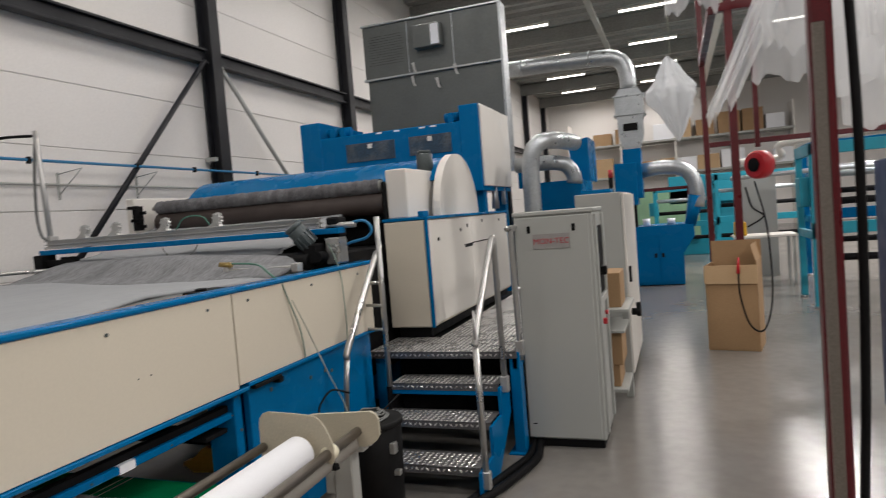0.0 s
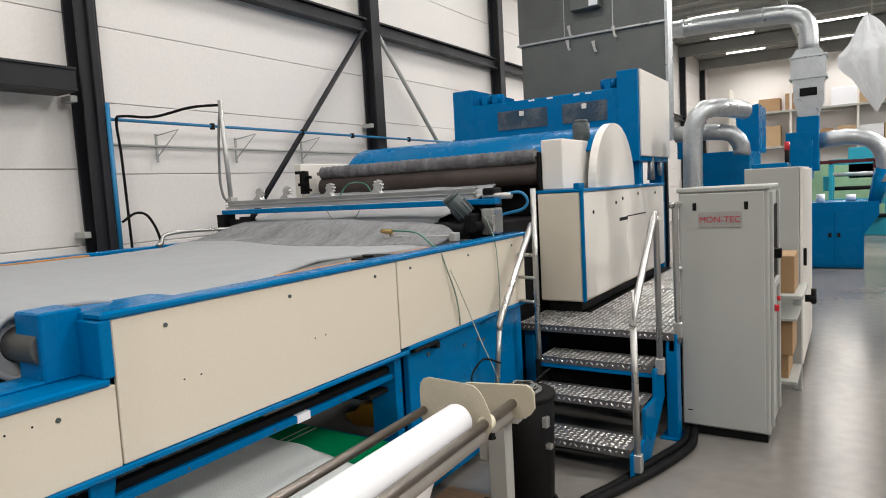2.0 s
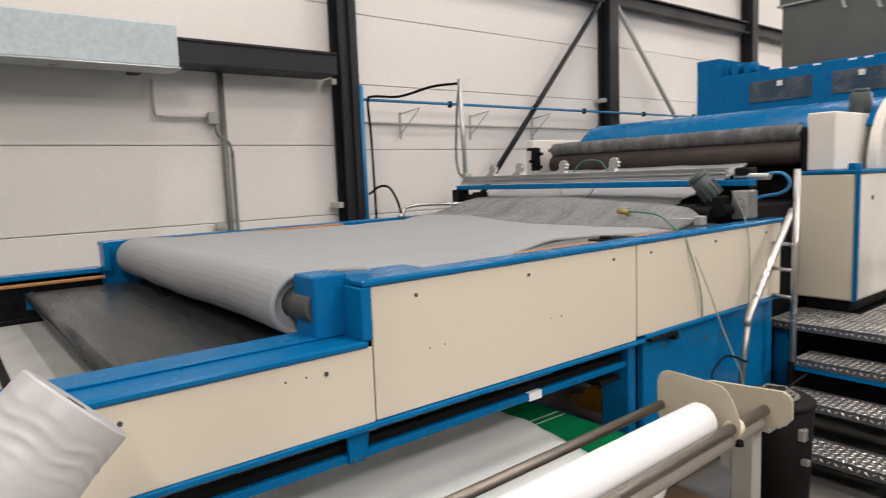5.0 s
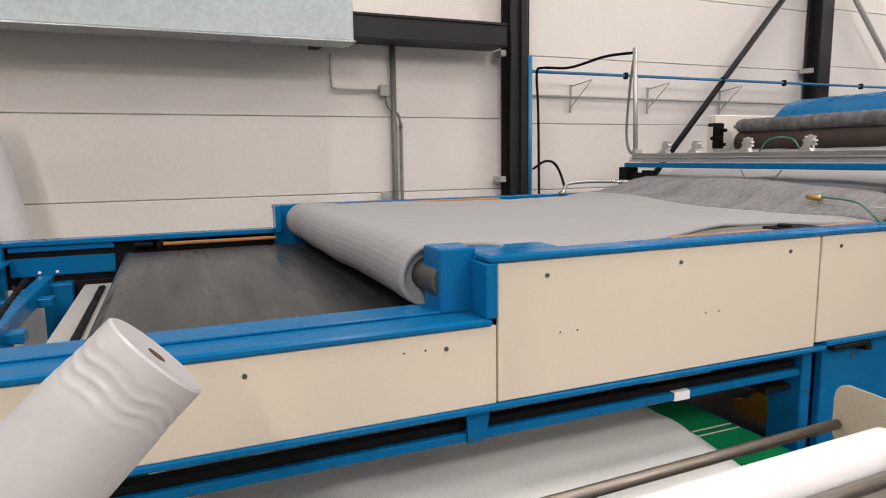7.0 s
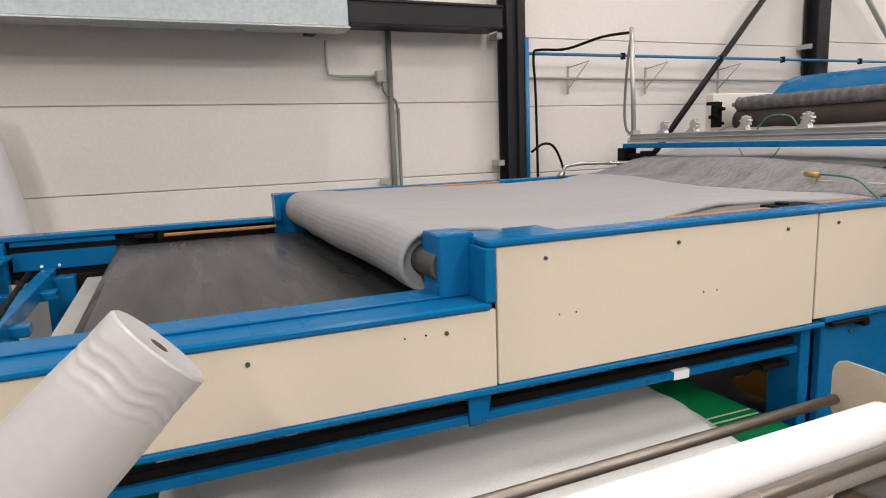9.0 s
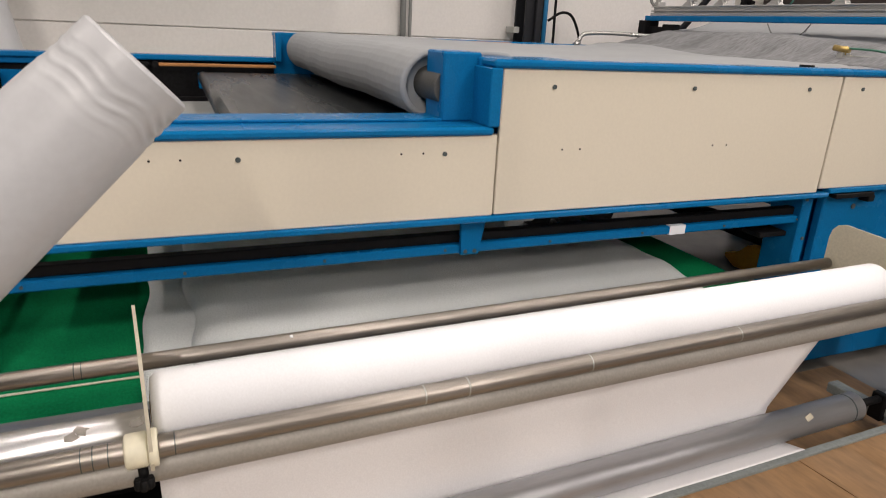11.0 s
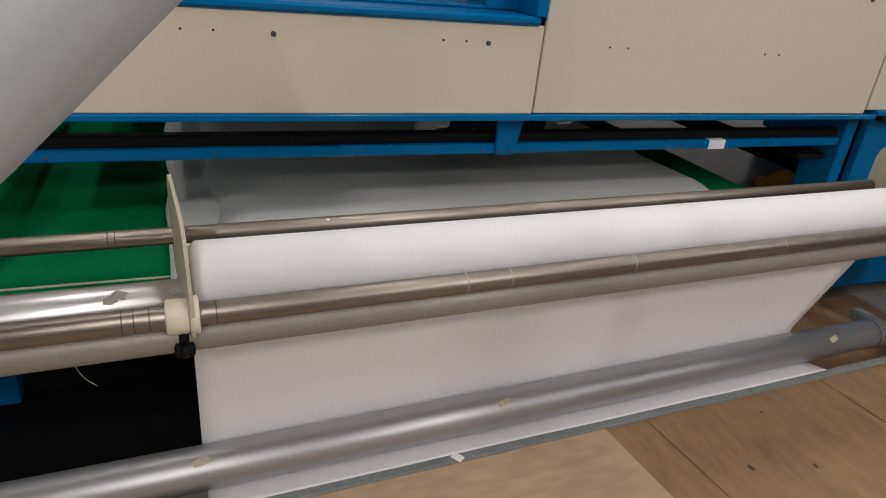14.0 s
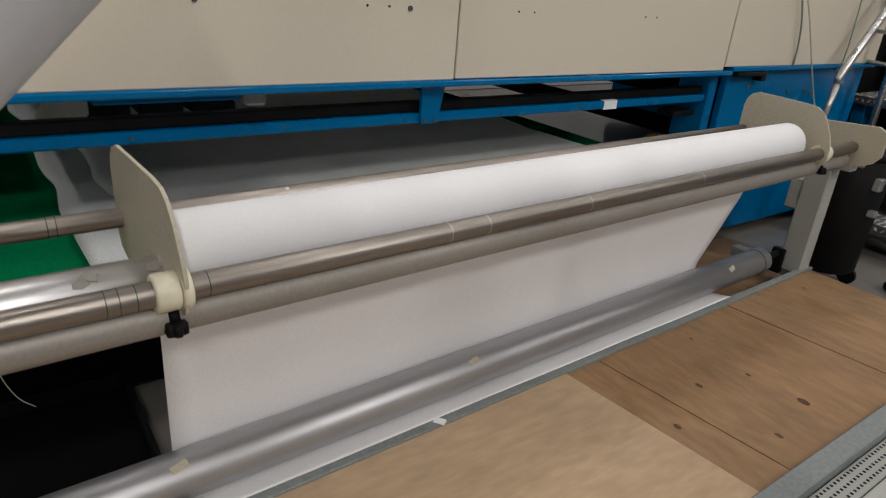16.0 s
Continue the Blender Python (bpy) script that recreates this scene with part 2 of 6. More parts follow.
# ---- mesh tools ----
class Mesh:
    """Collects pieces of one mesh in world metres."""

    def __init__(self):
        self.v, self.f, self.s = [], [], []

    def add(self, verts, faces, smooth=False):
        k = len(self.v)
        self.v.extend(tuple(p) for p in verts)
        self.f.extend(tuple(i + k for i in face) for face in faces)
        self.s.extend([smooth] * len(faces))
        return self

    def box(self, x0, x1, y0, y1, z0, z1, c=0.004, m=None):
        c = min(c, 0.3 * min(x1 - x0, y1 - y0, z1 - z0))
        lo, hi = (x0, y0, z0), (x1, y1, z1)
        verts, index = [], {}
        for corner in range(8):
            bits = (corner & 1, corner >> 1 & 1, corner >> 2 & 1)
            for axis in range(3):
                p = [hi[i] if bits[i] else lo[i] for i in range(3)]
                for i in range(3):
                    if i != axis:
                        p[i] += -c if bits[i] else c
                index[corner, axis] = len(verts)
                verts.append(Vector(p))
        faces = []
        for axis in range(3):
            u, w = (axis + 1) % 3, (axis + 2) % 3
            for side in (0, 1):
                ring = [(side << axis) | (a << u) | (b << w) for a, b in ((0, 0), (1, 0), (1, 1), (0, 1))]
                face = [index[q, axis] for q in ring]
                faces.append(face if side else face[::-1])
            for a in (0, 1):
                for b in (0, 1):
                    q0 = (a << u) | (b << w)
                    q1 = q0 | (1 << axis)
                    face = [index[q0, u], index[q1, u], index[q1, w], index[q0, w]]
                    faces.append(face if a == b else face[::-1])
        for corner in range(8):
            odd = (corner & 1) ^ (corner >> 1 & 1) ^ (corner >> 2 & 1)
            face = [index[corner, a] for a in range(3)]
            faces.append(face if odd else face[::-1])
        if m:
            verts = [m @ p for p in verts]
        return self.add(verts, faces)

    def cyl(self, p0, p1, r, r1=None, seg=24, c=0.0):
        p0, p1 = Vector(p0), Vector(p1)
        r1 = r if r1 is None else r1
        d = (p1 - p0).normalized()
        a = d.orthogonal().normalized()
        b = d.cross(a)
        rings = [(p0, r - c), (p0 + d * c, r), (p1 - d * c, r1), (p1, r1 - c)] if c else [(p0, r), (p1, r1)]
        verts = [p + (a * math.cos(2 * math.pi * i / seg) + b * math.sin(2 * math.pi * i / seg)) * q for p, q in rings for i in range(seg)]
        side = [(k * seg + i, k * seg + (i + 1) % seg, (k + 1) * seg + (i + 1) % seg, (k + 1) * seg + i) for k in range(len(rings) - 1) for i in range(seg)]
        n = len(rings) - 1
        self.add(verts, side, True)
        k = len(self.v) - len(verts)
        self.f += [tuple(k + i for i in reversed(range(seg))), tuple(k + n * seg + i for i in range(seg))]
        self.s += [False, False]
        return self

    def pipe(self, points, r, seg=10, steps=6, smooth=True):
        pts = [Vector(p) for p in points]
        if smooth and len(pts) > 2:
            ext = [pts[0] * 2 - pts[1], *pts, pts[-1] * 2 - pts[-2]]
            out = []
            for i in range(1, len(ext) - 2):
                a, b, c, d = ext[i - 1:i + 3]
                for s in range(steps):
                    t = s / steps
                    out.append(0.5 * ((2 * b) + (c - a) * t + (2 * a - 5 * b + 4 * c - d) * t * t + (3 * b - a - 3 * c + d) * t ** 3))
            pts = out + [pts[-1]]
        verts, normal = [], None
        for i, p in enumerate(pts):
            d = (pts[min(i + 1, len(pts) - 1)] - pts[max(i - 1, 0)]).normalized()
            normal = d.orthogonal().normalized() if normal is None else (normal - d * normal.dot(d)).normalized()
            b = d.cross(normal)
            verts += [p + (normal * math.cos(2 * math.pi * k / seg) + b * math.sin(2 * math.pi * k / seg)) * r for k in range(seg)]
        faces = [(i * seg + k, i * seg + (k + 1) % seg, (i + 1) * seg + (k + 1) % seg, (i + 1) * seg + k) for i in range(len(pts) - 1) for k in range(seg)]
        self.add(verts, faces, True)
        k = len(self.v) - len(verts)
        self.f += [tuple(k + i for i in reversed(range(seg))), tuple(k + (len(pts) - 1) * seg + i for i in range(seg))]
        self.s += [False, False]
        return self

    def prism(self, outline, axis, a0, a1, smooth=False):
        """An outline in the plane across the axis (x: y z, y: x z, z: x y), drawn out from a0 to a1."""
        def at(p, a):
            return {"x": (a, p[0], p[1]), "y": (p[0], a, p[1]), "z": (p[0], p[1], a)}[axis]
        n = len(outline)
        verts = [at(p, a) for a in (a0, a1) for p in outline]
        self.add(verts, [(i, (i + 1) % n, n + (i + 1) % n, n + i) for i in range(n)], smooth)
        k = len(self.v) - 2 * n
        self.f += [tuple(k + i for i in reversed(range(n))), tuple(k + n + i for i in range(n))]
        self.s += [False, False]
        return self

    def sheet(self, nu, nv, place, thick=0.0, side=1):
        """A closed grid sheet: place(u, v) gives a point for u and v from 0 to 1; thick is drawn along the normal, to one side."""
        top = [Vector(place(i / nu, j / nv)) for j in range(nv + 1) for i in range(nu + 1)]
        w = nu + 1
        faces = [(j * w + i, j * w + i + 1, (j + 1) * w + i + 1, (j + 1) * w + i) for j in range(nv) for i in range(nu)]
        if not thick:
            return self.add(top, faces, True)
        n = len(top)
        down = []
        for j in range(nv + 1):
            for i in range(nu + 1):
                du = top[j * w + min(i + 1, nu)] - top[j * w + max(i - 1, 0)]
                dv = top[min(j + 1, nv) * w + i] - top[max(j - 1, 0) * w + i]
                q = du.cross(dv).normalized()
                down.append(top[j * w + i] + q * (thick * side))
        rim = [i for i in range(nu)] + [j * w + nu for j in range(nv)] + [nv * w + i for i in range(nu, 0, -1)] + [j * w for j in range(nv, 0, -1)]
        both = faces + [tuple(i + n for i in reversed(q)) for q in faces] + [(a, rim[k - 1], rim[k - 1] + n, a + n) for k, a in enumerate(rim)]
        return self.add(top + down, both, True)


BASE = {}


def thing(name, base, label, category, group="", kind=""):
    ob = new(name)
    ob.empty_display_size = 0.1
    ob.matrix_basis = Matrix.Translation(base)
    BASE[ob.name] = Vector(base)
    return tagged(ob, label, category, group, kind)


def link_mesh(name, mesh, mat, base):
    data = bpy.data.meshes.new(name)
    data.from_pydata([tuple(Vector(p) - base) for p in mesh.v], [], mesh.f)
    data.polygons.foreach_set("use_smooth", mesh.s)
    data.materials.append(mat)
    data.update()
    bm = bmesh.new()
    bm.from_mesh(data)
    bmesh.ops.recalc_face_normals(bm, faces=bm.faces)
    bm.to_mesh(data)
    bm.free()
    return new(name, data)


def part(name, mesh, mat, parent, label=""):
    base = BASE[parent.name]
    ob = link_mesh(name, mesh, mat, base)
    ob.parent = parent
    BASE[ob.name] = base
    return tagged(ob, label)


def solid(name, mesh, mat, label, category, kind="", group="", base=None):
    base = Vector(base) if base else sum((Vector(p) for p in mesh.v), Vector()) / len(mesh.v)
    ob = link_mesh(name, mesh, mat, base)
    ob.matrix_basis = Matrix.Translation(base)
    BASE[ob.name] = base
    return tagged(ob, label, category, group, kind)


def wob(x, y, z=0.0, s=1.0):
    return noise.noise(Vector((x * s, y * s, z * s)))


# ---- the hall ----
WALL_X, BACK_Y, FRONT_Y, EAST_X, ROOF_Z = -6.4, 36.0, -14.0, 20.0, 7.3
solid("floor", Mesh().box(WALL_X - 0.3, EAST_X + 0.3, FRONT_Y - 0.3, BACK_Y + 0.3, -0.25, 0.0, 0), CONCRETE, "polished grey concrete hall floor", "floor", "structure")
roof = Mesh().box(WALL_X - 0.3, EAST_X + 0.3, FRONT_Y - 0.3, BACK_Y + 0.3, ROOF_Z + 0.16, ROOF_Z + 0.25, 0)
for k in range(67):
    y = FRONT_Y + 0.75 * k
    roof.prism([(y, ROOF_Z + 0.16), (y + 0.08, ROOF_Z + 0.04), (y + 0.36, ROOF_Z + 0.04), (y + 0.44, ROOF_Z + 0.16)], "x", WALL_X, EAST_X)
for k in range(11):
    y = 3.42 - 2 * 4.35 + 4.35 * k
    roof.box(WALL_X, EAST_X, y - 0.08, y + 0.08, ROOF_Z - 0.42, ROOF_Z + 0.03, 0.01)
solid("ceiling", roof, ROOF, "corrugated grey steel roof with dark beams", "ceiling", "structure")
COLUMNS = [3.45 + 4.35 * k for k in (-3, 0, 1, 2, 3, 4, 5, 6, 7)]
COLUMNS[1], COLUMNS[2], COLUMNS[3] = 3.51, 7.95, 12.14


def wall_x(name, face, back, bays):
    """A wall of long flat sandwich panels with narrow recessed joints."""
    core = solid(name, Mesh().box(min(face, back), max(face, back), FRONT_Y - 0.3, BACK_Y + 0.3, -0.02, ROOF_Z + 0.2, 0), DARKSTEEL if name == "core" else WALLWHITE,
                 "white insulated sandwich panel hall wall", "wall", "structure")
    out = 1 if face > back else -1
    for j in range(len(bays) - 1):
        rows = ROWS_MID if j == 2 else ROWS_Z
        for k in range(len(rows) - 1):
            p = Mesh().box(face - (0.0 if out > 0 else 0.035), face + (0.035 if out > 0 else 0.0), bays[j] + 0.003, bays[j + 1] - 0.003, rows[k] + 0.003, rows[k + 1] - 0.003, 0.006)
            part("panel", p, WALLWHITE, core)
    return core


ROWS_Z = [0.0] + [0.68 + 0.735 * k for k in range(9)] + [ROOF_Z]
ROWS_MID = [0.0, 0.66, 1.385, 2.10, 2.81, 3.555] + [4.28 + 0.73 * k for k in range(5)] + [ROOF_Z]
wall_x("wall_west", WALL_X - 0.035, WALL_X - 0.3, [FRONT_Y] + COLUMNS + [BACK_Y])
solid("wall_east", Mesh().box(EAST_X, EAST_X + 0.3, FRONT_Y - 0.3, BACK_Y + 0.3, 0, ROOF_Z + 0.2, 0), WALLWHITE, "plain white hall wall", "wall", "structure")
solid("wall_north", Mesh().box(WALL_X, EAST_X, BACK_Y, BACK_Y + 0.3, 0, ROOF_Z + 0.2, 0), WALLWHITE, "plain white end wall of the hall", "wall", "structure")
solid("wall_south", Mesh().box(WALL_X, EAST_X, FRONT_Y - 0.3, FRONT_Y, 0, ROOF_Z + 0.2, 0), WALLWHITE, "plain white end wall of the hall", "wall", "structure")

for y in COLUMNS:
    c = Mesh()
    c.box(-6.18, -6.155, y - 0.105, y + 0.105, 0, ROOF_Z - 0.05, 0.003)
    c.box(-6.375, -6.35, y - 0.105, y + 0.105, 0, ROOF_Z - 0.05, 0.003)
    c.box(-6.352, -6.178, y - 0.008, y + 0.008, 0, ROOF_Z - 0.05, 0.002)
    col = solid("steel_column", c, DARKSTEEL, "dark grey steel H-section column against the white wall", "column", "structure", base=(-6.26, y, 0))
for y0, y1 in zip(COLUMNS, COLUMNS[1:]):
    if y0 > 3:
        g = Mesh().box(-6.34, -6.2, y0 + 0.14, y1 - 0.14, 4.16, 4.19).box(-6.34, -6.2, y0 + 0.14, y1 - 0.14, 4.34, 4.37).box(-6.275, -6.26, y0 + 0.14, y1 - 0.14, 4.185, 4.345)
        solid("wall_girt", g, DARKSTEEL, "dark grey horizontal steel girt between wall columns", "beam", "structure")
b = Mesh().box(-6.34, -5.98, -8.0, 3.27, 2.82, 2.845).box(-6.34, -5.98, -8.0, 3.27, 3.01, 3.035).box(-6.02, -5.995, -8.0, 3.27, 2.84, 3.015)
solid("door_beam", b, DARKSTEEL, "dark grey steel channel beam along the wall", "beam", "structure")
solid("column_casing", Mesh().box(-6.152, -6.11, 3.50, 3.57, 0, 5.2, 0.006), DARKSTEEL, "dark cable duct on the steel column", "cable duct", "structure")
for p0, p1, mat in (((-6.22, 7.75, 4.2), (-6.22, 5.3, 1.5), DARKSTEEL), ((-6.22, 8.05, 4.2), (-6.22, 10.3, 1.9), GREYPAINT)):
    solid("wall_brace", Mesh().cyl(p0, p1, 0.035, seg=8), mat, "slanting steel wind brace between wall columns", "brace", "structure")

# ---- the cross-lapper table ----
lapper = thing("lapping_machine", (-3.5, 1.6, 0), "blue and cream industrial lapping table with side panels", "machine")
FAR = -4.97


def screw(x, y, z, parent, r=0.0075):
    part("screw", Mesh().cyl((x - 0.004, y, z), (x + 0.004, y, z), r, seg=10), MOTOR, parent)


PANELS = [(-0.95, 1.118, 0.923, 1.195, [(-0.5, 1.138), (0.305, 1.138), (0.934, 1.138)]),
          (1.124, 2.654, 0.925, 1.405, [(1.313, 1.349), (1.899, 1.350), (2.476, 1.352)]),
          (2.664, 4.2, 0.94, 1.405, [(2.78, 1.355), (3.4, 1.355), (4.0, 1.355)])]
for y0, y1, z0, z1, screws in PANELS:
    panel = part("side_panel", Mesh().box(-2.116, -2.098, y0, y1, z0, z1, 0.003), CREAM, lapper, "cream painted sheet metal side panel")
    for y, z in screws:
        screw(-2.097, y, z, panel)
for y in (0.075, 0.154, 0.789, 0.862, 1.368, 1.439, 2.032, 2.10):
    part("rivet_hole", Mesh().cyl((-2.0995, y, 1.141), (-2.0965, y, 1.141), 0.0035, seg=8), DARK_AND_SHADE, lapper)
# near-black backing: the shade behind the panels is in its colour
part("panel_backing", Mesh().box(-2.16, -2.12, -0.95, 4.2, 0.93, 1.19, 0.003), DARK_AND_SHADE, lapper)
cap = Mesh()
cap.box(-2.36, -2.085, -0.95, 1.10, 1.195, 1.222, 0.008)
part("rail_lip", Mesh().box(-2.36, -2.22, -0.95, 0.97, 1.222, 1.232, 0.004), BLUE, lapper)
part("rail_web", Mesh().box(-2.36, -2.34, -0.95, 1.05, 1.10, 1.195, 0.003), BLUE, lapper)
part("low_rail", cap, BLUE, lapper)
part("high_rail", Mesh().box(-2.19, -2.085, 1.085, 4.22, 1.405, 1.432, 0.008), BLUE, lapper)
part("edge_strip", Mesh().box(-2.22, -2.085, 1.075, 1.1165, 1.221, 1.406, 0.004), BLUE, lapper)
part("bottom_edge", Mesh().box(-2.2, -2.085, -0.95, 2.72, 0.903, 0.923, 0.004), BLUE, lapper)
part("bottom_edge", Mesh().box(-2.13, -2.085, 2.72, 4.2, 0.918, 0.94, 0.004), BLUE, lapper)
part("roller_bearing_post", Mesh().box(-2.37, -2.215, 0.965, 1.10, 1.222, 1.445, 0.006), BLUE, lapper)
# far side
part("far_rail", Mesh().box(FAR - 0.12, FAR, -0.95, 0.82, 1.228, 1.262, 0.006), BLUE, lapper)
# web is near-black to draw the shaded gap below the far rail
part("far_web", Mesh().box(FAR - 0.09, FAR - 0.05, -0.95, 0.82, 0.95, 1.228, 0.004), DARK_AND_SHADE, lapper)
inner = part("far_plate", Mesh().box(FAR - 0.048, FAR - 0.03, -0.82, -0.22, 1.03, 1.15, 0.004).box(FAR - 0.048, FAR - 0.02, -0.82, -0.22, 1.19, 1.226, 0.004), BLUE, lapper, "blue bolted guide plate")
for y in (-0.66, -0.56):
    part("bolt", Mesh().cyl((FAR - 0.03, y, 1.055), (FAR - 0.022, y, 1.055), 0.010, seg=8), PAPER, inner)
part("end_post", Mesh().box(FAR - 0.03, FAR + 0.05, -0.93, -0.84, 0.45, 1.228, 0.006), BLUE, lapper)
part("roller_bracket", Mesh().box(FAR - 0.03, FAR + 0.03, -0.10, 0.02, 1.19, 1.215, 0.004).cyl((FAR - 0.02, 0.06, 1.20), (FAR + 0.05, 0.06, 1.20), 0.022, seg=14), BLACK, lapper)
fp = Mesh().box(FAR - 0.10, FAR, 0.82, 4.15, 1.40, 1.43, 0.006).box(FAR - 0.06, FAR, 0.82, 4.15, 1.05, 1.405, 0.004).box(FAR, FAR + 0.08, 0.82, 0.86, 1.24, 1.43, 0.005)
part("far_side", fp, BLUE, lapper)
part("far_bearing", Mesh().box(FAR - 0.002, FAR + 0.05, 0.98, 1.12, 1.33, 1.39, 0.006), DARK_AND_SHADE, lapper)
part("far_bearing", Mesh().box(FAR, FAR + 0.05, 1.22, 1.25, 1.31, 1.42, 0.005), BLUE, lapper)
# legs, under-frame
part("lower_rail", Mesh().box(-2.22, -2.165, -0.95, 2.72, 0.770, 0.803, 0.005), BLUE, lapper)
part("guide_rail", Mesh().box(-2.225, -2.185, -0.95, 2.66, 0.804, 0.838, 0.004), BLACK, lapper, "black guide rail")
part("strut", Mesh().prism([(1.03, 0.903), (1.125, 0.903), (1.10, 0.77), (1.035, 0.77)], "x", -2.165, -2.15), BLUE, lapper)
for y, z in ((1.05, 0.893), (1.11, 0.893), (1.05, 0.782), (1.085, 0.782)):
    screw(-2.149, y, z, lapper, 0.007)
part("tape", Mesh().box(-2.222, -2.163, 1.955, 2.035, 0.768, 0.805, 0.001), PAPER, lapper, "white tape wound round the rail")
part("leg", Mesh().box(-2.32, -2.15, 2.66, 2.72, 0, 0.92, 0.005).box(-2.30, -2.20, 2.72, 2.86, 0, 0.92, 0.004), BLUE, lapper)
part("leg_bracket", Mesh().box(-2.30, -2.20, 2.50, 2.66, 0.70, 0.722, 0.003), DARK_AND_SHADE, lapper)
part("leg", Mesh().box(-2.30, -2.16, -0.62, -0.46, 0, 0.80, 0.005), BLUE, lapper)
part("leg", Mesh().box(-4.95, -4.8, -0.62, -0.46, 0, 1.0, 0.005), BLUE, lapper)
part("leg", Mesh().box(-4.95, -4.8, 2.66, 2.86, 0, 1.1, 0.005), BLUE, lapper)
for y, z in ((2.675, 0.88), (2.70, 0.70), (2.68, 0.52), (2.69, 0.34)):
    screw(-2.149, y, z, lapper, 0.008)
for k in range(9):
    screw(-2.164, -0.7 + 0.42 * k, 0.787, lapper, 0.005)
side = part("blue_side_panel", Mesh().box(-2.17, -2.13, 2.76, 4.17, 0.06, 0.918, 0.005), BLUE, lapper)
for y, z in ((2.95, 0.84), (3.35, 0.8), (3.52, 0.8), (3.6, 0.78)):
    screw(-2.129, y, z, side, 0.012)
part("clamp_bar", Mesh().box(-2.13, -2.08, 2.76, 3.0, 0.895, 0.915, 0.003).box(-2.13, -2.08, 2.97, 3.01, 0.87, 0.9, 0.003), BLACK, lapper, "black clamp bar under the panel")
# near-black strip carries the shade under the table's far side
part("far_under_panel", Mesh().box(-4.93, -4.90, -0.6, 4.1, 0.86, 1.0, 0.003), DARK_AND_SHADE, lapper)
part("end_beam", Mesh().box(FAR, -2.36, -0.93, -0.85, 0.98, 1.14, 0.006).box(FAR, -2.36, -0.93, -0.80, 1.13, 1.15, 0.004), BLUE, lapper)
part("return_belt", Mesh().box(-4.88, -2.42, -0.40, 3.9, 0.955, 0.975, 0.004), BEDBELT, lapper, "pale grey return belt inside the table")
part("inner_beam", Mesh().box(FAR, -2.36, -0.66, -0.58, 0.95, 1.04, 0.005), BLUE, lapper)
for x in (-4.4, -3.6, -2.8):
    part("chain_bracket", Mesh().box(x - 0.05, x + 0.05, -0.84, -0.5, 0.95, 1.0, 0.006), BLUE, lapper)
for y in (-0.30, 0.12):
    part("slat", Mesh().box(-4.7, -2.6, y, y + 0.035, 0.976, 0.992, 0.003), BLACK, lapper)
part("cable_run", Mesh().pipe([(-4.7, -0.75, 1.02), (-4.2, -0.62, 1.0), (-3.6, -0.7, 1.02), (-3.0, -0.6, 1.0), (-2.5, -0.7, 1.03)], 0.012), RED, lapper, "red cable")
part("cable_run", Mesh().pipe([(-4.8, -0.7, 1.05), (-4.1, -0.66, 1.04), (-3.4, -0.62, 1.05), (-2.5, -0.66, 1.06)], 0.016), BLACK, lapper, "black cable")
part("bed", Mesh().box(-4.9, -2.22, 1.15, 4.0, 1.36, 1.398, 0.004), BEDGREY, lapper, "grey belt bed under the web")
part("bed_edge_strip", Mesh().box(-2.33, -2.26, 2.02, 2.60, 1.398, 1.416, 0.003), WOOD, lapper, "orange wooden edge strip")
part("bed_edge_strip", Mesh().box(-2.33, -2.26, 2.86, 3.3, 1.398, 1.416, 0.003), WOOD, lapper, "orange wooden edge strip")
part("edge_bracket", Mesh().box(-2.36, -2.21, 2.61, 2.84, 1.398, 1.424, 0.004).cyl((-2.30, 2.68, 1.424), (-2.30, 2.68, 1.436), 0.03, seg=14), BLACK, lapper, "black bracket beside the web")
part("bed_edge_strip", Mesh().box(-4.93, -4.86, 1.2, 2.6, 1.398, 1.425, 0.003), WOOD, lapper, "orange wooden edge strip")
part("guide_strip", Mesh().box(-4.94, -4.895, 0.08, 0.82, 1.196, 1.214, 0.003), WOOD, lapper, "orange wooden guide strip")
part("fold_roller", Mesh().cyl((-2.24, 1.0, 1.328), (-4.9, 1.0, 1.328), 0.058, seg=28, c=0.004), ROLLERGREY, lapper, "dark grey roller under the fold")
part("post_cap", Mesh().box(-2.335, -2.19, 1.085, 1.42, 1.402, 1.4315, 0.004), BLUE, lapper)
# cross beam, profile rail and clamps over the web
cb = part("cross_beam", Mesh().box(-4.97, -2.16, 3.90, 4.0, 1.645, 1.685, 0.005), BLUE, lapper)
part("beam_bracket", Mesh().box(-4.99, -4.90, 3.86, 4.0, 1.43, 1.647, 0.004).box(-4.9, -4.72, 3.9, 3.95, 1.55, 1.6, 0.004).box(-4.74, -4.6, 3.9, 3.97, 1.53, 1.62, 0.006), BLACK, lapper, "black end bracket")
rail = Mesh()
for z0, z1 in ((1.69, 1.70), (1.722, 1.732), (1.755, 1.765)):
    rail.box(-5.03, -2.38, 4.0, 4.09, z0, z1, 0.002)
rail.box(-5.03, -2.38, 4.03, 4.06, 1.69, 1.765, 0.002).box(-5.03, -2.38, 4.002, 4.010, 1.70, 1.712, 0.001)
part("profile_rail", rail, ALU, lapper, "long slotted aluminium profile rail")
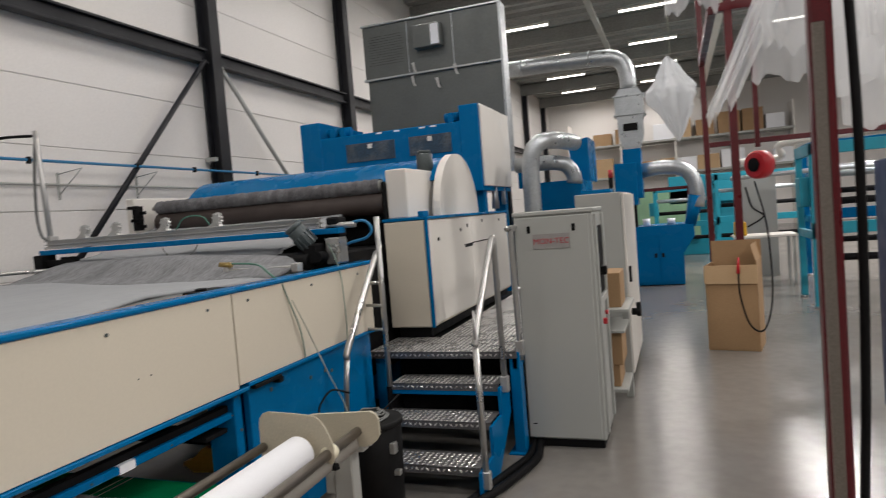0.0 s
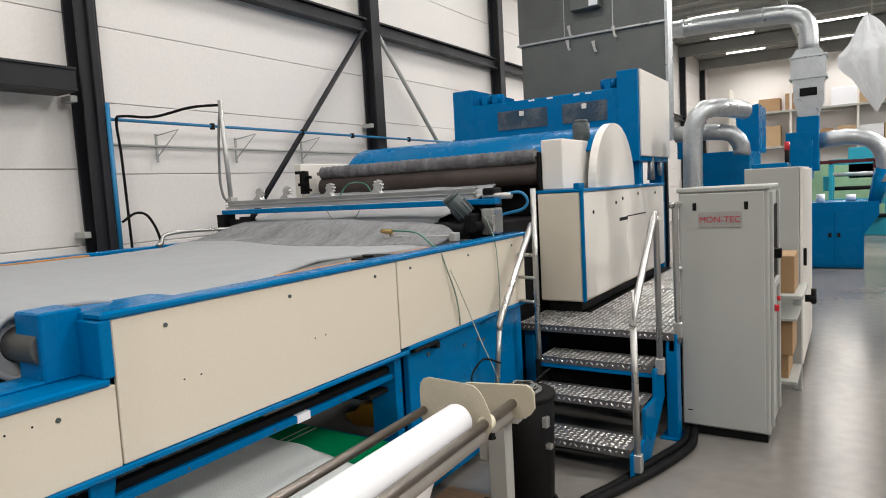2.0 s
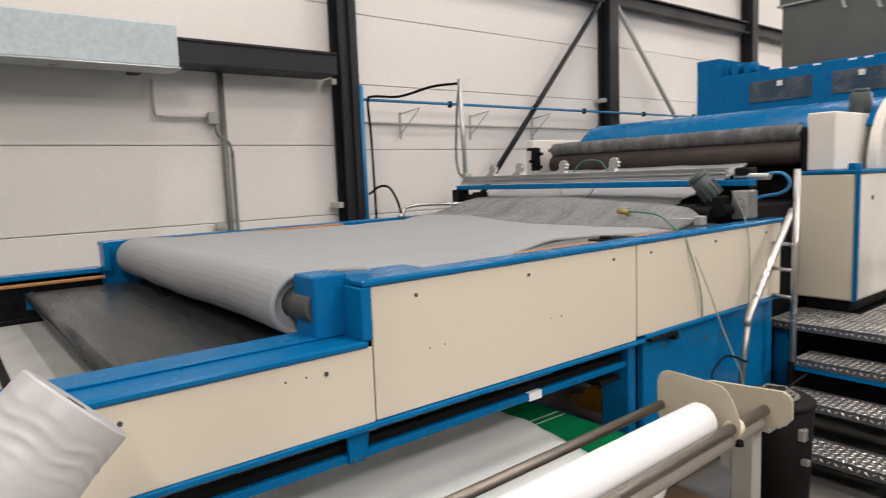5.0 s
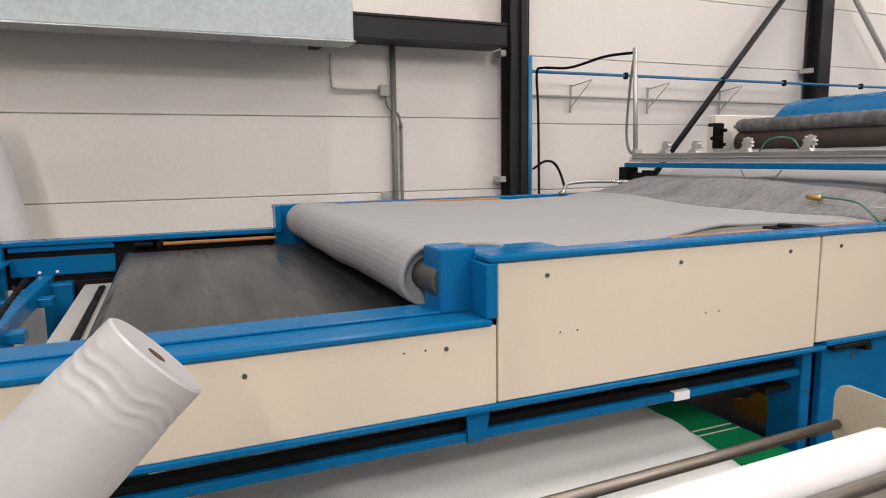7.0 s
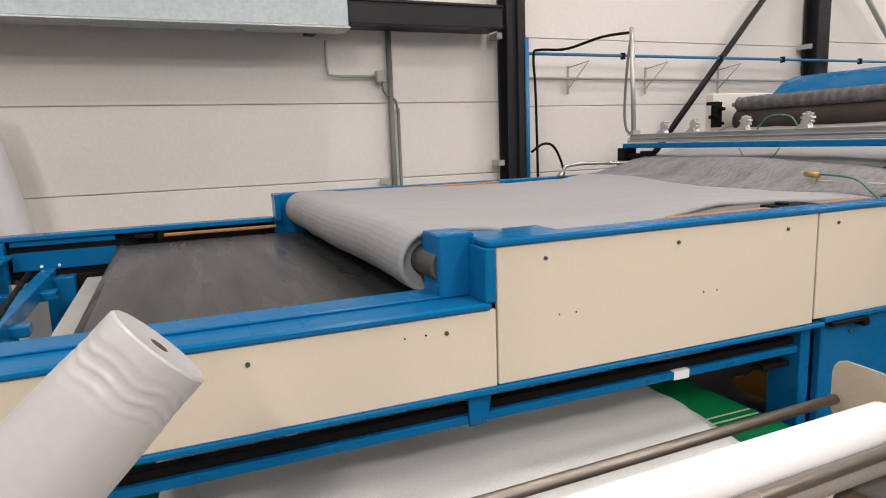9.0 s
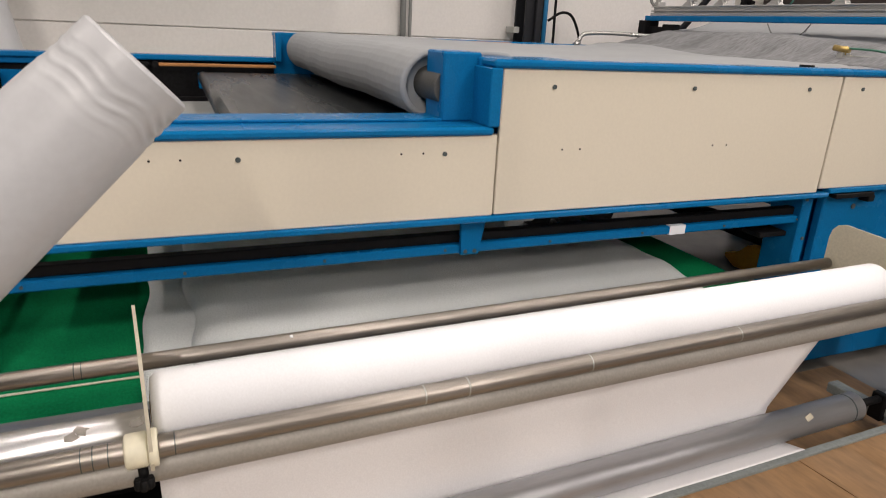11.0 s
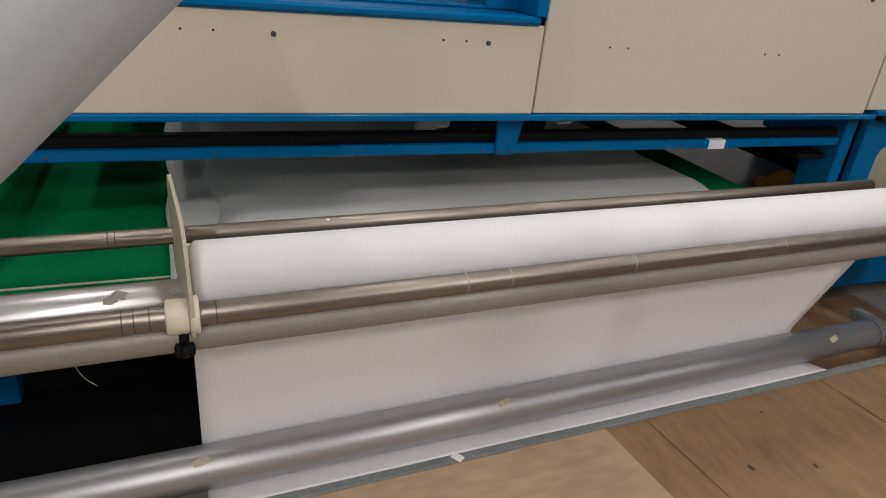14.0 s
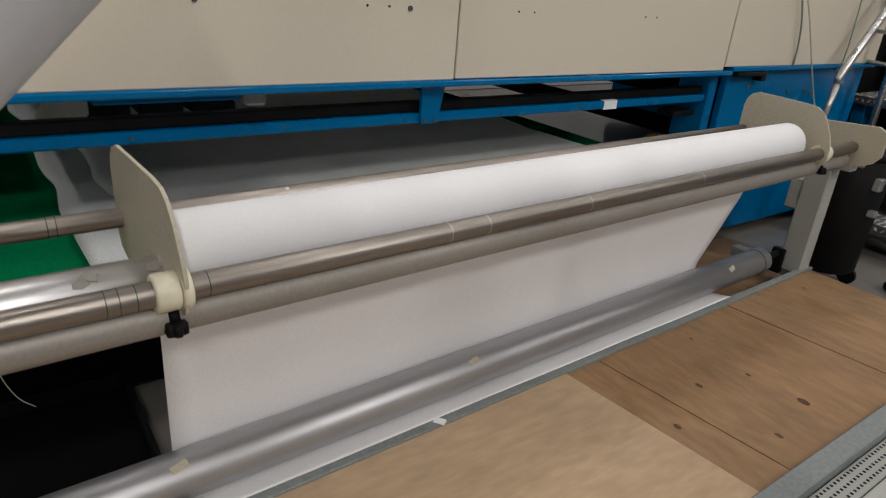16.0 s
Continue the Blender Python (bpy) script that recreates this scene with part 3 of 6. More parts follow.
for x in (-4.62, -4.28, -3.78, -3.28):
    m = Mesh()
    m.prism([(x - 0.06, 1.765), (x + 0.045, 1.765), (x + 0.03, 1.80), (x - 0.01, 1.80)], "y", 4.02, 4.07)
    for k in range(9):
        a = k * 2 * math.pi / 9
        m.box(-0.007, 0.007, -0.018, 0.018, 0.026, 0.045, 0.002, Matrix.Translation((x + 0.02, 4.045, 1.825)) @ Matrix.Rotation(a, 4, "Y"))
    m.cyl((x + 0.02, 4.025, 1.825), (x + 0.02, 4.065, 1.825), 0.032, seg=16)
    part("rail_clamp", m, ALU, lapper, "toothed grey clamp wheel")
part("upright_pipe", Mesh().cyl((-5.0, 4.05, 1.70), (-5.06, 4.06, 2.70), 0.021, seg=14).box(-5.02, -4.97, 4.02, 4.1, 1.765, 1.80, 0.004), ALU, lapper, "upright aluminium cable pipe")
part("pipe_cable", Mesh().pipe([(-5.06, 4.06, 2.66), (-5.10, 4.05, 2.4), (-5.11, 4.03, 2.0), (-5.07, 4.02, 1.82), (-5.0, 4.02, 1.76)], 0.012), WIRE, lapper, "grey cable")
part("tap_arm", Mesh().pipe([(-4.72, 3.92, 1.52), (-4.93, 3.55, 1.53), (-4.97, 3.35, 1.52), (-4.98, 3.30, 1.50), (-4.98, 3.28, 1.46)], 0.016).cyl((-4.98, 3.28, 1.455), (-4.98, 3.24, 1.42), 0.024, seg=12), CHROME, lapper, "chrome water arm")
# drive motor, gearing, air cylinder
dm = part("drive_motor", Mesh().cyl((-2.36, 3.86, 1.58), (-2.44, 3.80, 1.70), 0.062, seg=24, c=0.01), MOTOR, lapper, "dark grey drive motor")
fins = Mesh()
for k in range(12):
    a = k * math.pi / 6
    fins.box(-0.004, 0.004, 0.055, 0.07, 0.0, 0.10, 0.001, Matrix.Translation((-2.36, 3.86, 1.58)) @ Vector((-0.08, -0.06, 0.12)).to_track_quat("Z", "Y").to_matrix().to_4x4() @ Matrix.Rotation(a, 4, "Z"))
part("cooling_fins", fins, MOTOR, dm)
part("fan_cover", Mesh().cyl((-2.435, 3.803, 1.695), (-2.452, 3.79, 1.722), 0.066, seg=24, c=0.01), MOTOR, dm)
part("gear_box", Mesh().box(-2.40, -2.28, 3.80, 3.92, 1.45, 1.59, 0.012).cyl((-2.27, 3.78, 1.5), (-2.27, 3.92, 1.5), 0.035, seg=16), DARK_AND_SHADE, lapper, "dark gear box")
part("black_brush_roller", Mesh().cyl((-2.62, 3.86, 1.475), (-2.34, 3.82, 1.475), 0.06, seg=20, c=0.01), BLACK, lapper)
part("bearing_block", Mesh().box(-2.26, -2.16, 3.88, 4.02, 1.44, 1.62, 0.01).cyl((-2.3, 4.0, 1.70), (-2.08, 4.0, 1.70), 0.022, seg=14), CHROME, lapper, "bright bearing block and shaft")
part("bearing_housing", Mesh().box(-2.3, -2.2, 3.98, 4.1, 1.62, 1.76, 0.012), DARK_AND_SHADE, lapper)
part("air_cylinder", Mesh().box(-2.74, -2.22, 3.44, 3.48, 1.445, 1.475, 0.004).box(-2.25, -2.2, 3.43, 3.49, 1.435, 1.49, 0.004).box(-2.76, -2.72, 3.43, 3.49, 1.435, 1.488, 0.004), ALU, lapper, "aluminium air cylinder")
part("hose_fitting", Mesh().cyl((-2.78, 3.43, 1.51), (-2.70, 3.45, 1.5), 0.016, seg=10).cyl((-2.73, 3.45, 1.47), (-2.73, 3.45, 1.52), 0.012, seg=10), BRASS, lapper, "brass hose fitting")
part("air_hose", Mesh().pipe([(-2.72, 3.45, 1.51), (-2.45, 3.36, 1.50), (-2.2, 3.13, 1.46), (-2.10, 3.10, 1.40)], 0.0058), HOSE, lapper, "green air hose")
part("air_hose", Mesh().pipe([(-2.10, 3.10, 1.40), (-2.085, 3.13, 1.30), (-2.08, 3.20, 1.15), (-2.085, 3.24, 1.02), (-2.10, 3.27, 0.92)], 0.0045), HOSEPALE, lapper, "pale green air hose")
part("air_hose", Mesh().pipe([(-2.3, 3.95, 1.62), (-2.16, 3.80, 1.52), (-2.08, 3.74, 1.36), (-2.07, 3.74, 1.0), (-2.10, 3.75, 0.90)], 0.0035), HOSEPALE, lapper, "pale green air hose")
part("hanging_cord", Mesh().pipe([(-2.07, 3.14, 1.30), (-2.04, 3.2, 1.15), (-2.0, 3.33, 0.85), (-1.96, 3.43, 0.62), (-1.95, 3.45, 0.5)], 0.0035), WIREPALE, lapper, "pale hanging cord")
part("cable_loop", Mesh().pipe([(-2.18, 4.0, 1.70), (-2.02, 4.0, 1.72), (-1.97, 4.02, 1.66), (-2.02, 4.03, 1.60), (-2.18, 4.03, 1.56), (-2.2, 4.0, 1.46)], 0.010), HOSEBLUE, lapper, "blue cable loop")
part("cable_loop", Mesh().pipe([(-3.62, 4.0, 1.765), (-3.55, 4.0, 1.84), (-3.45, 4.0, 1.86), (-3.35, 4.0, 1.84), (-3.3, 4.0, 1.78)], 0.005), HOSE, lapper)
part("cable_loop", Mesh().pipe([(-3.7, 3.92, 1.64), (-3.62, 3.90, 1.57), (-3.5, 3.9, 1.55), (-3.4, 3.9, 1.58), (-3.36, 3.92, 1.64)], 0.004), WIRE, lapper)
# added patch in place of an opening onto something lit orange
part("lit_gap_patch", Mesh().prism([(-2.80, 0.37), (-2.73, 0.33), (-2.58, 0.34), (-2.57, 0.485), (-2.66, 0.475), (-2.70, 0.435), (-2.75, 0.40), (-2.80, 0.39)], "y", 2.97, 3.03), LITORANGE, lapper, "orange patch drawn for a lit opening under the table")
part("under_roller", Mesh().cyl((-2.3, 2.98, 0.55), (-4.85, 2.98, 0.55), 0.05, seg=16), DARK_AND_SHADE, lapper)

# ---- fibre web over the table ----


WEB_PATH = [(1.22, 1.212), (1.10, 1.211)] + [(1.0 - 0.118 * math.sin(math.pi * k / 14), 1.328 - 0.118 * math.cos(math.pi * k / 14)) for k in range(15)]
WEB_PATH += [(1.12, 1.447), (1.3, 1.444), (1.8, 1.436), (2.5, 1.43), (3.0, 1.432), (3.3, 1.44), (3.5, 1.475), (3.65, 1.53), (3.78, 1.555), (3.95, 1.56), (4.3, 1.60), (4.7, 1.72), (5.0, 1.80)]
STEP_A, STEP_B = 22 / (len(WEB_PATH) - 1), 26 / (len(WEB_PATH) - 1)


def web_place(u, v):
    """u runs across the table, v along it, from the fold to the card."""
    path = WEB_PATH
    s = v * (len(path) - 1)
    i = min(int(s), len(path) - 2)
    f = s - i
    y, z = (path[i][k] * (1 - f) + path[i + 1][k] * f for k in (0, 1))
    bay = math.sin(math.pi * min(1.0, max(0.0, (y - 1.75) / 1.85))) ** 2
    near = -2.39 + 0.15 * min(1.0, max(0.0, (y - 1.1) / 0.25)) - 0.33 * bay - 0.46 * min(1.0, max(0.0, (y - 3.5) / 0.5)) + 0.02 * wob(y, 3, 0, 2.5)
    far = -4.84 + 0.03 * wob(y, 7, 0, 2)
    x = near + (far - near) * u
    edge = min(1, min(u, 1 - u) * 14)
    lift = 0.016 * wob(x, y, 0.3, 1.7) + 0.007 * wob(x, y, 2.0, 6) + (0.018 * math.sin(y * 9 + x * 2) if 3.2 < y < 4 else 0)
    sag = -0.022 * (1 - edge) if 1.25 < y < 4 else 0
    return (x, y, z + lift + sag)


web = thing("fibre_web", (-3.6, 2.4, 1.4), "thin grey-white fibre web folded over a roller", "fibre web")
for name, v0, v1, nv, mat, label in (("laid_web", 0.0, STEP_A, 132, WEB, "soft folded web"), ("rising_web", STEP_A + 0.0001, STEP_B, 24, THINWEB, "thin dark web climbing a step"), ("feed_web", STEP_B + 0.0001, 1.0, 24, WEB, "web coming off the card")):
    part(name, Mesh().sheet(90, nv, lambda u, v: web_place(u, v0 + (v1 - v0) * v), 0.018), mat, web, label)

fold = Mesh()
for k in range(40):
    a0, a1 = 2 * math.pi * k / 40, 2 * math.pi * (k + 1) / 40
    ring = [(rr * math.cos(a), rr * math.sin(a)) for a in (a0, a1) for rr in (0.062, 0.112)]
    fold.add([(x, 1.0 + p[0], 1.328 + p[1]) for x in (-2.425, -4.83) for p in ring], [(0, 1, 3, 2), (4, 6, 7, 5), (1, 5, 7, 3), (0, 2, 6, 4)], False)
part("wound_fold", fold, WEB, web, "soft web wound round the roller")

# ---- moving upper carriage belt ----
UPPER_Y = -0.44
carriage = thing("upper_carriage", (-3.75, UPPER_Y, 1.16), "dark grey conveyor belt carriage sliding inside the lapping table", "conveyor belt")
part("belt", Mesh().box(-4.82, -2.60, UPPER_Y + 0.02, UPPER_Y + 2.6, 1.13, 1.168, 0.012), BELT, carriage)
part("end_roller", Mesh().cyl((-2.6, UPPER_Y + 0.03, 1.135), (-4.84, UPPER_Y + 0.03, 1.135), 0.034, seg=20, c=0.003), BELT, carriage)
for x in (-2.585, -4.855):
    part("bearing_plate", Mesh().box(x - 0.012, x + 0.012, UPPER_Y, UPPER_Y + 2.6, 1.06, 1.16, 0.004).cyl((x - 0.02, UPPER_Y + 0.03, 1.14), (x + 0.02, UPPER_Y + 0.03, 1.14), 0.028, seg=14), BLUE, carriage)
# ---- moving lower laying carriage ----
LOWER_Y = 0.1
layer = thing("laying_carriage", (-3.5, LOWER_Y, 0.86), "blue laying carriage with rollers travelling under the table", "carriage")
part("body", Mesh().box(-2.44, -2.38, LOWER_Y, LOWER_Y + 0.42, 0.83, 0.905, 0.006), BLUE, layer)
part("end_plate", Mesh().box(-2.43, -2.37, LOWER_Y - 0.12, LOWER_Y - 0.01, 0.80, 0.90, 0.01).cyl((-2.37, LOWER_Y - 0.1, 0.80), (-2.41, LOWER_Y - 0.1, 0.80), 0.035, seg=14), GREYPAINT, layer)
part("end_plate", Mesh().box(-2.43, -2.37, LOWER_Y + 0.43, LOWER_Y + 0.5, 0.81, 0.89, 0.01), GREYPAINT, layer)
for dy in (0.05, 0.2, 0.36):
    part("roller", Mesh().cyl((-2.44, LOWER_Y + dy, 0.80), (-4.8, LOWER_Y + dy, 0.80), 0.06, seg=20), DARK_AND_SHADE, layer)
part("far_body", Mesh().box(-4.84, -4.78, LOWER_Y, LOWER_Y + 0.42, 0.80, 0.90, 0.006), BLUE, layer)

# ---- green apron and batt ----
apron = thing("apron_conveyor", (-3.5, 1.0, 0), "green ribbed apron conveyor running under the table", "conveyor belt")
part("apron", Mesh().box(-5.6, -2.0, -0.85, 2.60, 0.40, 0.445, 0.01), GREEN, apron, "green ribbed belt")
ribs = Mesh()
for k in range(140):
    x = -5.0 + 0.0214 * k
    ribs.prism([(x, 0.444), (x + 0.007, 0.452), (x + 0.014, 0.444)], "y", -0.85, 2.60)
ribs_ob = part("apron_ribs", ribs, GREEN, apron)
ribs_ob["kind"] = "stuff"
part("apron_frame", Mesh().box(-5.6, -2.05, -0.93, -0.86, 0.30, 0.43, 0.006), BLUE, apron)
part("apron_frame", Mesh().box(-5.6, -2.05, 2.61, 2.67, 0.30, 0.42, 0.006), BLUE, apron)
part("apron_nose_roller", Mesh().cyl((-1.965, -0.9, 0.43), (-1.965, 3.0, 0.43), 0.052, seg=28, c=0.004), GREYTUBE, apron, "silver nose roller")
for y in (-0.93, 2.60):
    part("apron_leg", Mesh().box(-2.2, -2.1, y, y + 0.08, 0, 0.31, 0.005), BLUE, apron)
    part("apron_leg", Mesh().box(-5.2, -5.1, y, y + 0.08, 0, 0.31, 0.005), BLUE, apron)
seam = thing("belt_seam", (-2.6, 1.0, 0.45), "pair of cream seams across the green apron", "belt seam")
for dx in (0.0, 0.05):
    part("seam_strip", Mesh().box(-2.605 - dx, -2.595 - dx, -0.84, 2.59, 0.4485, 0.4525, 0.001), SEAM, seam)


def batt_place(layer_no):
    def place(u, v):
        y0, y1 = (0.0 + 0.15 * layer_no, 2.22 - 0.04 * layer_no)
        y = y0 + (y1 - y0) * u
        x = -1.96 - 0.03 * layer_no - 2.9 * v
        y += (0.03 * wob(x, layer_no * 5, 0, 3) + (0.10 * min(1.0, v * 6.0) if u > 0.5 else -0.03 * v)) * (abs(u - 0.5) * 2) ** 2
        e = min(1, min(u, 1 - u) * 26)
        n = min(1, v * 18 + 0.2)
        puff = (0.016 + 0.022 * layer_no) * math.sqrt(max(0, e)) * n
        return (x, y, 0.456 + 0.017 * layer_no + puff + 0.005 * wob(x, y, layer_no, 4) + 0.003 * wob(x, y, layer_no, 13))
    return place


batt = thing("fibre_batt", (-3.4, 1.2, 0.45), "thick soft white fibre batt laid on the green apron", "fibre batt")
for k in range(2):
    part("batt_layer", Mesh().sheet(80, 50, batt_place(k), 0.012), BATT, batt)

# ---- roll stand with the white roll ----
STAND_TURN = 0.03
STAND_PIVOT = Vector((-1.55, 0.0, 0.0))


def turned(ob, angle=STAND_TURN, pivot=STAND_PIVOT):
    """Turns a thing about an upright line; its parts were laid out square to the hall."""
    base = BASE[ob.name]
    turn = Matrix.Rotation(angle, 4, "Z")
    ob.matrix_basis = Matrix.Translation(pivot) @ turn @ Matrix.Translation(base - pivot)
    return ob


FRONT_X, FRONT_Z, FRONT_R = -1.403, 0.717, 0.023
REAR_X, REAR_Z, REAR_R = -1.717, 0.742, 0.0202
ROLL_X, ROLL_Z, ROLL_R = -1.506, 0.742, 0.0745
FOOT_X, FOOT_Z, FOOT_R = -1.552, 0.191, 0.0553
stand = thing("roll_stand", (-1.62, 1.2, 0.0), "steel roll stand with round bars and beige end plates", "roll stand")
rb_ = part("rear_bar", Mesh().cyl((REAR_X, -1.35, REAR_Z), (REAR_X, 2.40, REAR_Z), REAR_R, seg=32, c=0.003), STEEL, stand, "bare steel round bar")
fb = part("front_bar", Mesh().cyl((FRONT_X, -1.35, FRONT_Z), (FRONT_X, 2.72, FRONT_Z), FRONT_R, seg=36, c=0.003), STEEL, stand, "bare steel round bar")
for y in (0.621, 0.732, 1.082, 1.60):
    part("bar_mark", Mesh().cyl((FRONT_X, y, FRONT_Z), (FRONT_X, y + 0.004, FRONT_Z), FRONT_R + 0.0004, seg=36), ALU, fb, "bright scuffed band")
for y in (-0.07, -0.05, -0.024, 0.093):
    part("bar_mark", Mesh().cyl((FRONT_X, y, FRONT_Z), (FRONT_X, y + 0.002, FRONT_Z), FRONT_R + 0.0005, seg=36), MOTOR, fb, "dark scribed line")
for y in (-0.103, -0.088):
    part("bar_mark", Mesh().cyl((REAR_X, y, REAR_Z), (REAR_X, y + 0.002, REAR_Z), REAR_R + 0.0005, seg=32), MOTOR, rb_, "dark scribed line")
part("bar_mark", Mesh().box(REAR_X + 0.006, REAR_X + 0.014, 0.380, 0.388, REAR_Z + REAR_R - 0.006, REAR_Z + REAR_R - 0.001, 0.001), PAPER, rb_, "white paint speck")
part("lower_bar", Mesh().cyl((-1.424, -1.35, 0.662), (-1.424, 2.68, 0.662), 0.034, seg=32, c=0.003), DULLTUBE, stand, "dull grey lower roller")
tube = part("winding_tube", Mesh().cyl((-1.499, -1.35, 0.697), (-1.499, 0.05, 0.697), 0.044, seg=36, c=0.003), SILVER, stand, "bright silver winding tube")
for y, a, q in ((-0.088, 0.75, 0.3), (-0.072, 0.55, -0.5), (0.028, 0.6, 0.2)):
    m = Matrix.Translation((-1.499, y, 0.697)) @ Matrix.Rotation(a, 4, "Y") @ Matrix.Translation((0, 0, 0.0435)) @ Matrix.Rotation(q, 4, "Z")
    part("torn_tape", Mesh().prism([(-0.008, -0.012), (0.002, -0.016), (0.009, -0.004), (0.006, 0.012), (-0.004, 0.006), (-0.010, 0.011)], "z", 0.0, 0.0015), DULLTUBE, tube, "torn scrap of old tape").data.transform(Matrix.Translation(-BASE[stand.name]) @ m @ Matrix.Translation(BASE[stand.name]))


def guide(y, t=0.008, skew=0.0):
    """A thin side plate with a high rounded back; skew turns it a little on the bar."""
    outline = [(-1.735, 0.672), (-1.747, 0.70), (-1.747, 0.835), (-1.740, 0.866), (-1.722, 0.887), (-1.695, 0.897), (-1.60, 0.894), (-1.50, 0.890), (-1.452, 0.884), (-1.425, 0.866), (-1.403, 0.835),
               (-1.378, 0.78), (-1.368, 0.745), (-1.368, 0.705), (-1.375, 0.682), (-1.40, 0.665), (-1.50, 0.655), (-1.70, 0.658)]
    plate = Mesh().prism(outline, "y", y, y + t)
    plate.v = [Vector((p[0], p[1] + skew * (p[0] - FRONT_X), p[2])) for p in plate.v]
    return plate


for y, side, skew in ((0.046, -1, 0.055), (2.40, 1, -0.05)):
    g = part("side_guide", guide(y, 0.007, skew), BEIGE, stand, "beige side guide plate")
    part("collar", Mesh().cyl((FRONT_X, y + (-0.042 if side < 0 else 0.010), FRONT_Z), (FRONT_X, y + (0.0 if side < 0 else 0.05), FRONT_Z), 0.0345, seg=32, c=0.004), IVORY, g, "ivory plastic collar")
    part("collar_flange", Mesh().cyl((FRONT_X, y, FRONT_Z), (FRONT_X, y + 0.018, FRONT_Z), 0.0375, seg=32, c=0.003), IVORY, g)
    ky = y - 0.013 if side < 0 else y + 0.03
    kn = Mesh().cyl((FRONT_X + 0.005, ky, 0.680), (FRONT_X + 0.012, ky, 0.662), 0.010, seg=10)
    for k in range(6):
        a = k * 2 * math.pi / 6
        kn.cyl((FRONT_X + 0.014 + 0.012 * math.cos(a), ky + 0.012 * math.sin(a), 0.664), (FRONT_X + 0.018 + 0.012 * math.cos(a), ky + 0.012 * math.sin(a), 0.642), 0.0085, seg=10, c=0.002)
    kn.cyl((FRONT_X + 0.014, ky, 0.664), (FRONT_X + 0.019, ky, 0.639), 0.012, seg=12, c=0.002)
    part("star_knob", kn, BLACK, g, "black star knob")
end = [(-1.675, 0.69), (-1.675, 0.775), (-1.665, 0.788), (-1.645, 0.793), (-1.33, 0.813), (-1.305, 0.80), (-1.292, 0.775), (-1.292, 0.70), (-1.315, 0.668), (-1.36, 0.645), (-1.50, 0.63), (-1.65, 0.645)]
part("end_plate", Mesh().prism(end, "y", 2.70, 2.718), BEIGE, stand, "beige end plate")
part("end_plate", Mesh().prism(end, "y", -1.368, -1.35), BEIGE, stand, "beige end plate")
part("bar_stub", Mesh().cyl((FRONT_X, 2.718, FRONT_Z), (FRONT_X, 2.745, FRONT_Z), 0.013, seg=14), ALU, stand)
part("plate_foot", Mesh().box(-1.40, -1.345, 2.718, 2.735, 0.640, 0.665, 0.003), ALU, stand)
for y in (2.69, -1.3):
    part("stand_leg", Mesh().box(-1.545, -1.445, y, y + 0.085, 0.12, 0.635, 0.006), GREYPAINT, stand)
    part("leg_bracket", Mesh().box(-1.56, -1.38, y + 0.01, y + 0.07, 0.615, 0.648, 0.004), GREYPAINT, stand)
part("leg_box", Mesh().box(-1.60, -1.53, 2.70, 2.77, 0.40, 0.54, 0.006), GREYPAINT, stand)
angle_bar = Mesh().box(-1.466, -1.436, -1.4, 2.80, 0.136, 0.142, 0.002).box(-1.442, -1.436, -1.4, 2.80, 0.09, 0.140, 0.002)
part("foot_bar", angle_bar, FRAMEGREY, stand, "grey painted angle bar along the floor")
part("foot_bar", Mesh().box(-1.78, -1.455, 2.70, 2.76, 0.09, 0.135, 0.004), FRAMEGREY, stand)
part("foot_roller", Mesh().cyl((FOOT_X, -1.35, FOOT_Z), (FOOT_X, 2.52, FOOT_Z), FOOT_R, seg=40, c=0.004), GREYTUBE, stand, "grey foot roller")
part("end_ring", Mesh().cyl((FOOT_X, 2.46, FOOT_Z), (FOOT_X, 2.467, FOOT_Z), FOOT_R + 0.0006, seg=40), MOTOR, stand)
part("roller_pin", Mesh().cyl((FOOT_X, 2.52, FOOT_Z), (FOOT_X, 2.70, FOOT_Z), 0.016, seg=14).box(FOOT_X - 0.028, FOOT_X + 0.028, 2.67, 2.70, 0.10, 0.215, 0.004), BLACK, stand)
for y, a in ((0.045, 0.55), (0.857, 0.62), (2.21, 0.75)):
    m = Matrix.Translation((FOOT_X, y, FOOT_Z)) @ Matrix.Rotation(a, 4, "Y") @ Matrix.Translation((0, 0, FOOT_R - 0.0005)) @ Matrix.Rotation(0.25, 4, "Z")
    part("tape_scrap", Mesh().box(-0.010, 0.010, -0.019, 0.019, 0, 0.002, 0.0005, m), BEIGE, stand, "scrap of masking tape")
part("tape_scrap", Mesh().box(-0.016, 0.016, -0.012, 0.012, 0, 0.002, 0.0005, Matrix.Translation((-1.449, 0.69, 0.142)) @ Matrix.Rotation(0.6, 4, "Z")), PAPER, stand, "scrap of clear tape")
turned(stand)
roll = thing("nonwoven_roll", (ROLL_X, 1.16, ROLL_Z), "white nonwoven fabric roll held between two guide plates", "fabric roll")
part("fabric", Mesh().cyl((ROLL_X, 0.056, ROLL_Z), (ROLL_X, 2.352, ROLL_Z), ROLL_R, seg=56, c=0.012), PAPER, roll)
part("core", Mesh().cyl((ROLL_X, 0.053, ROLL_Z), (ROLL_X, 2.398, ROLL_Z), 0.03, seg=24), CARDLIGHT, roll, "cardboard core")
turned(roll)


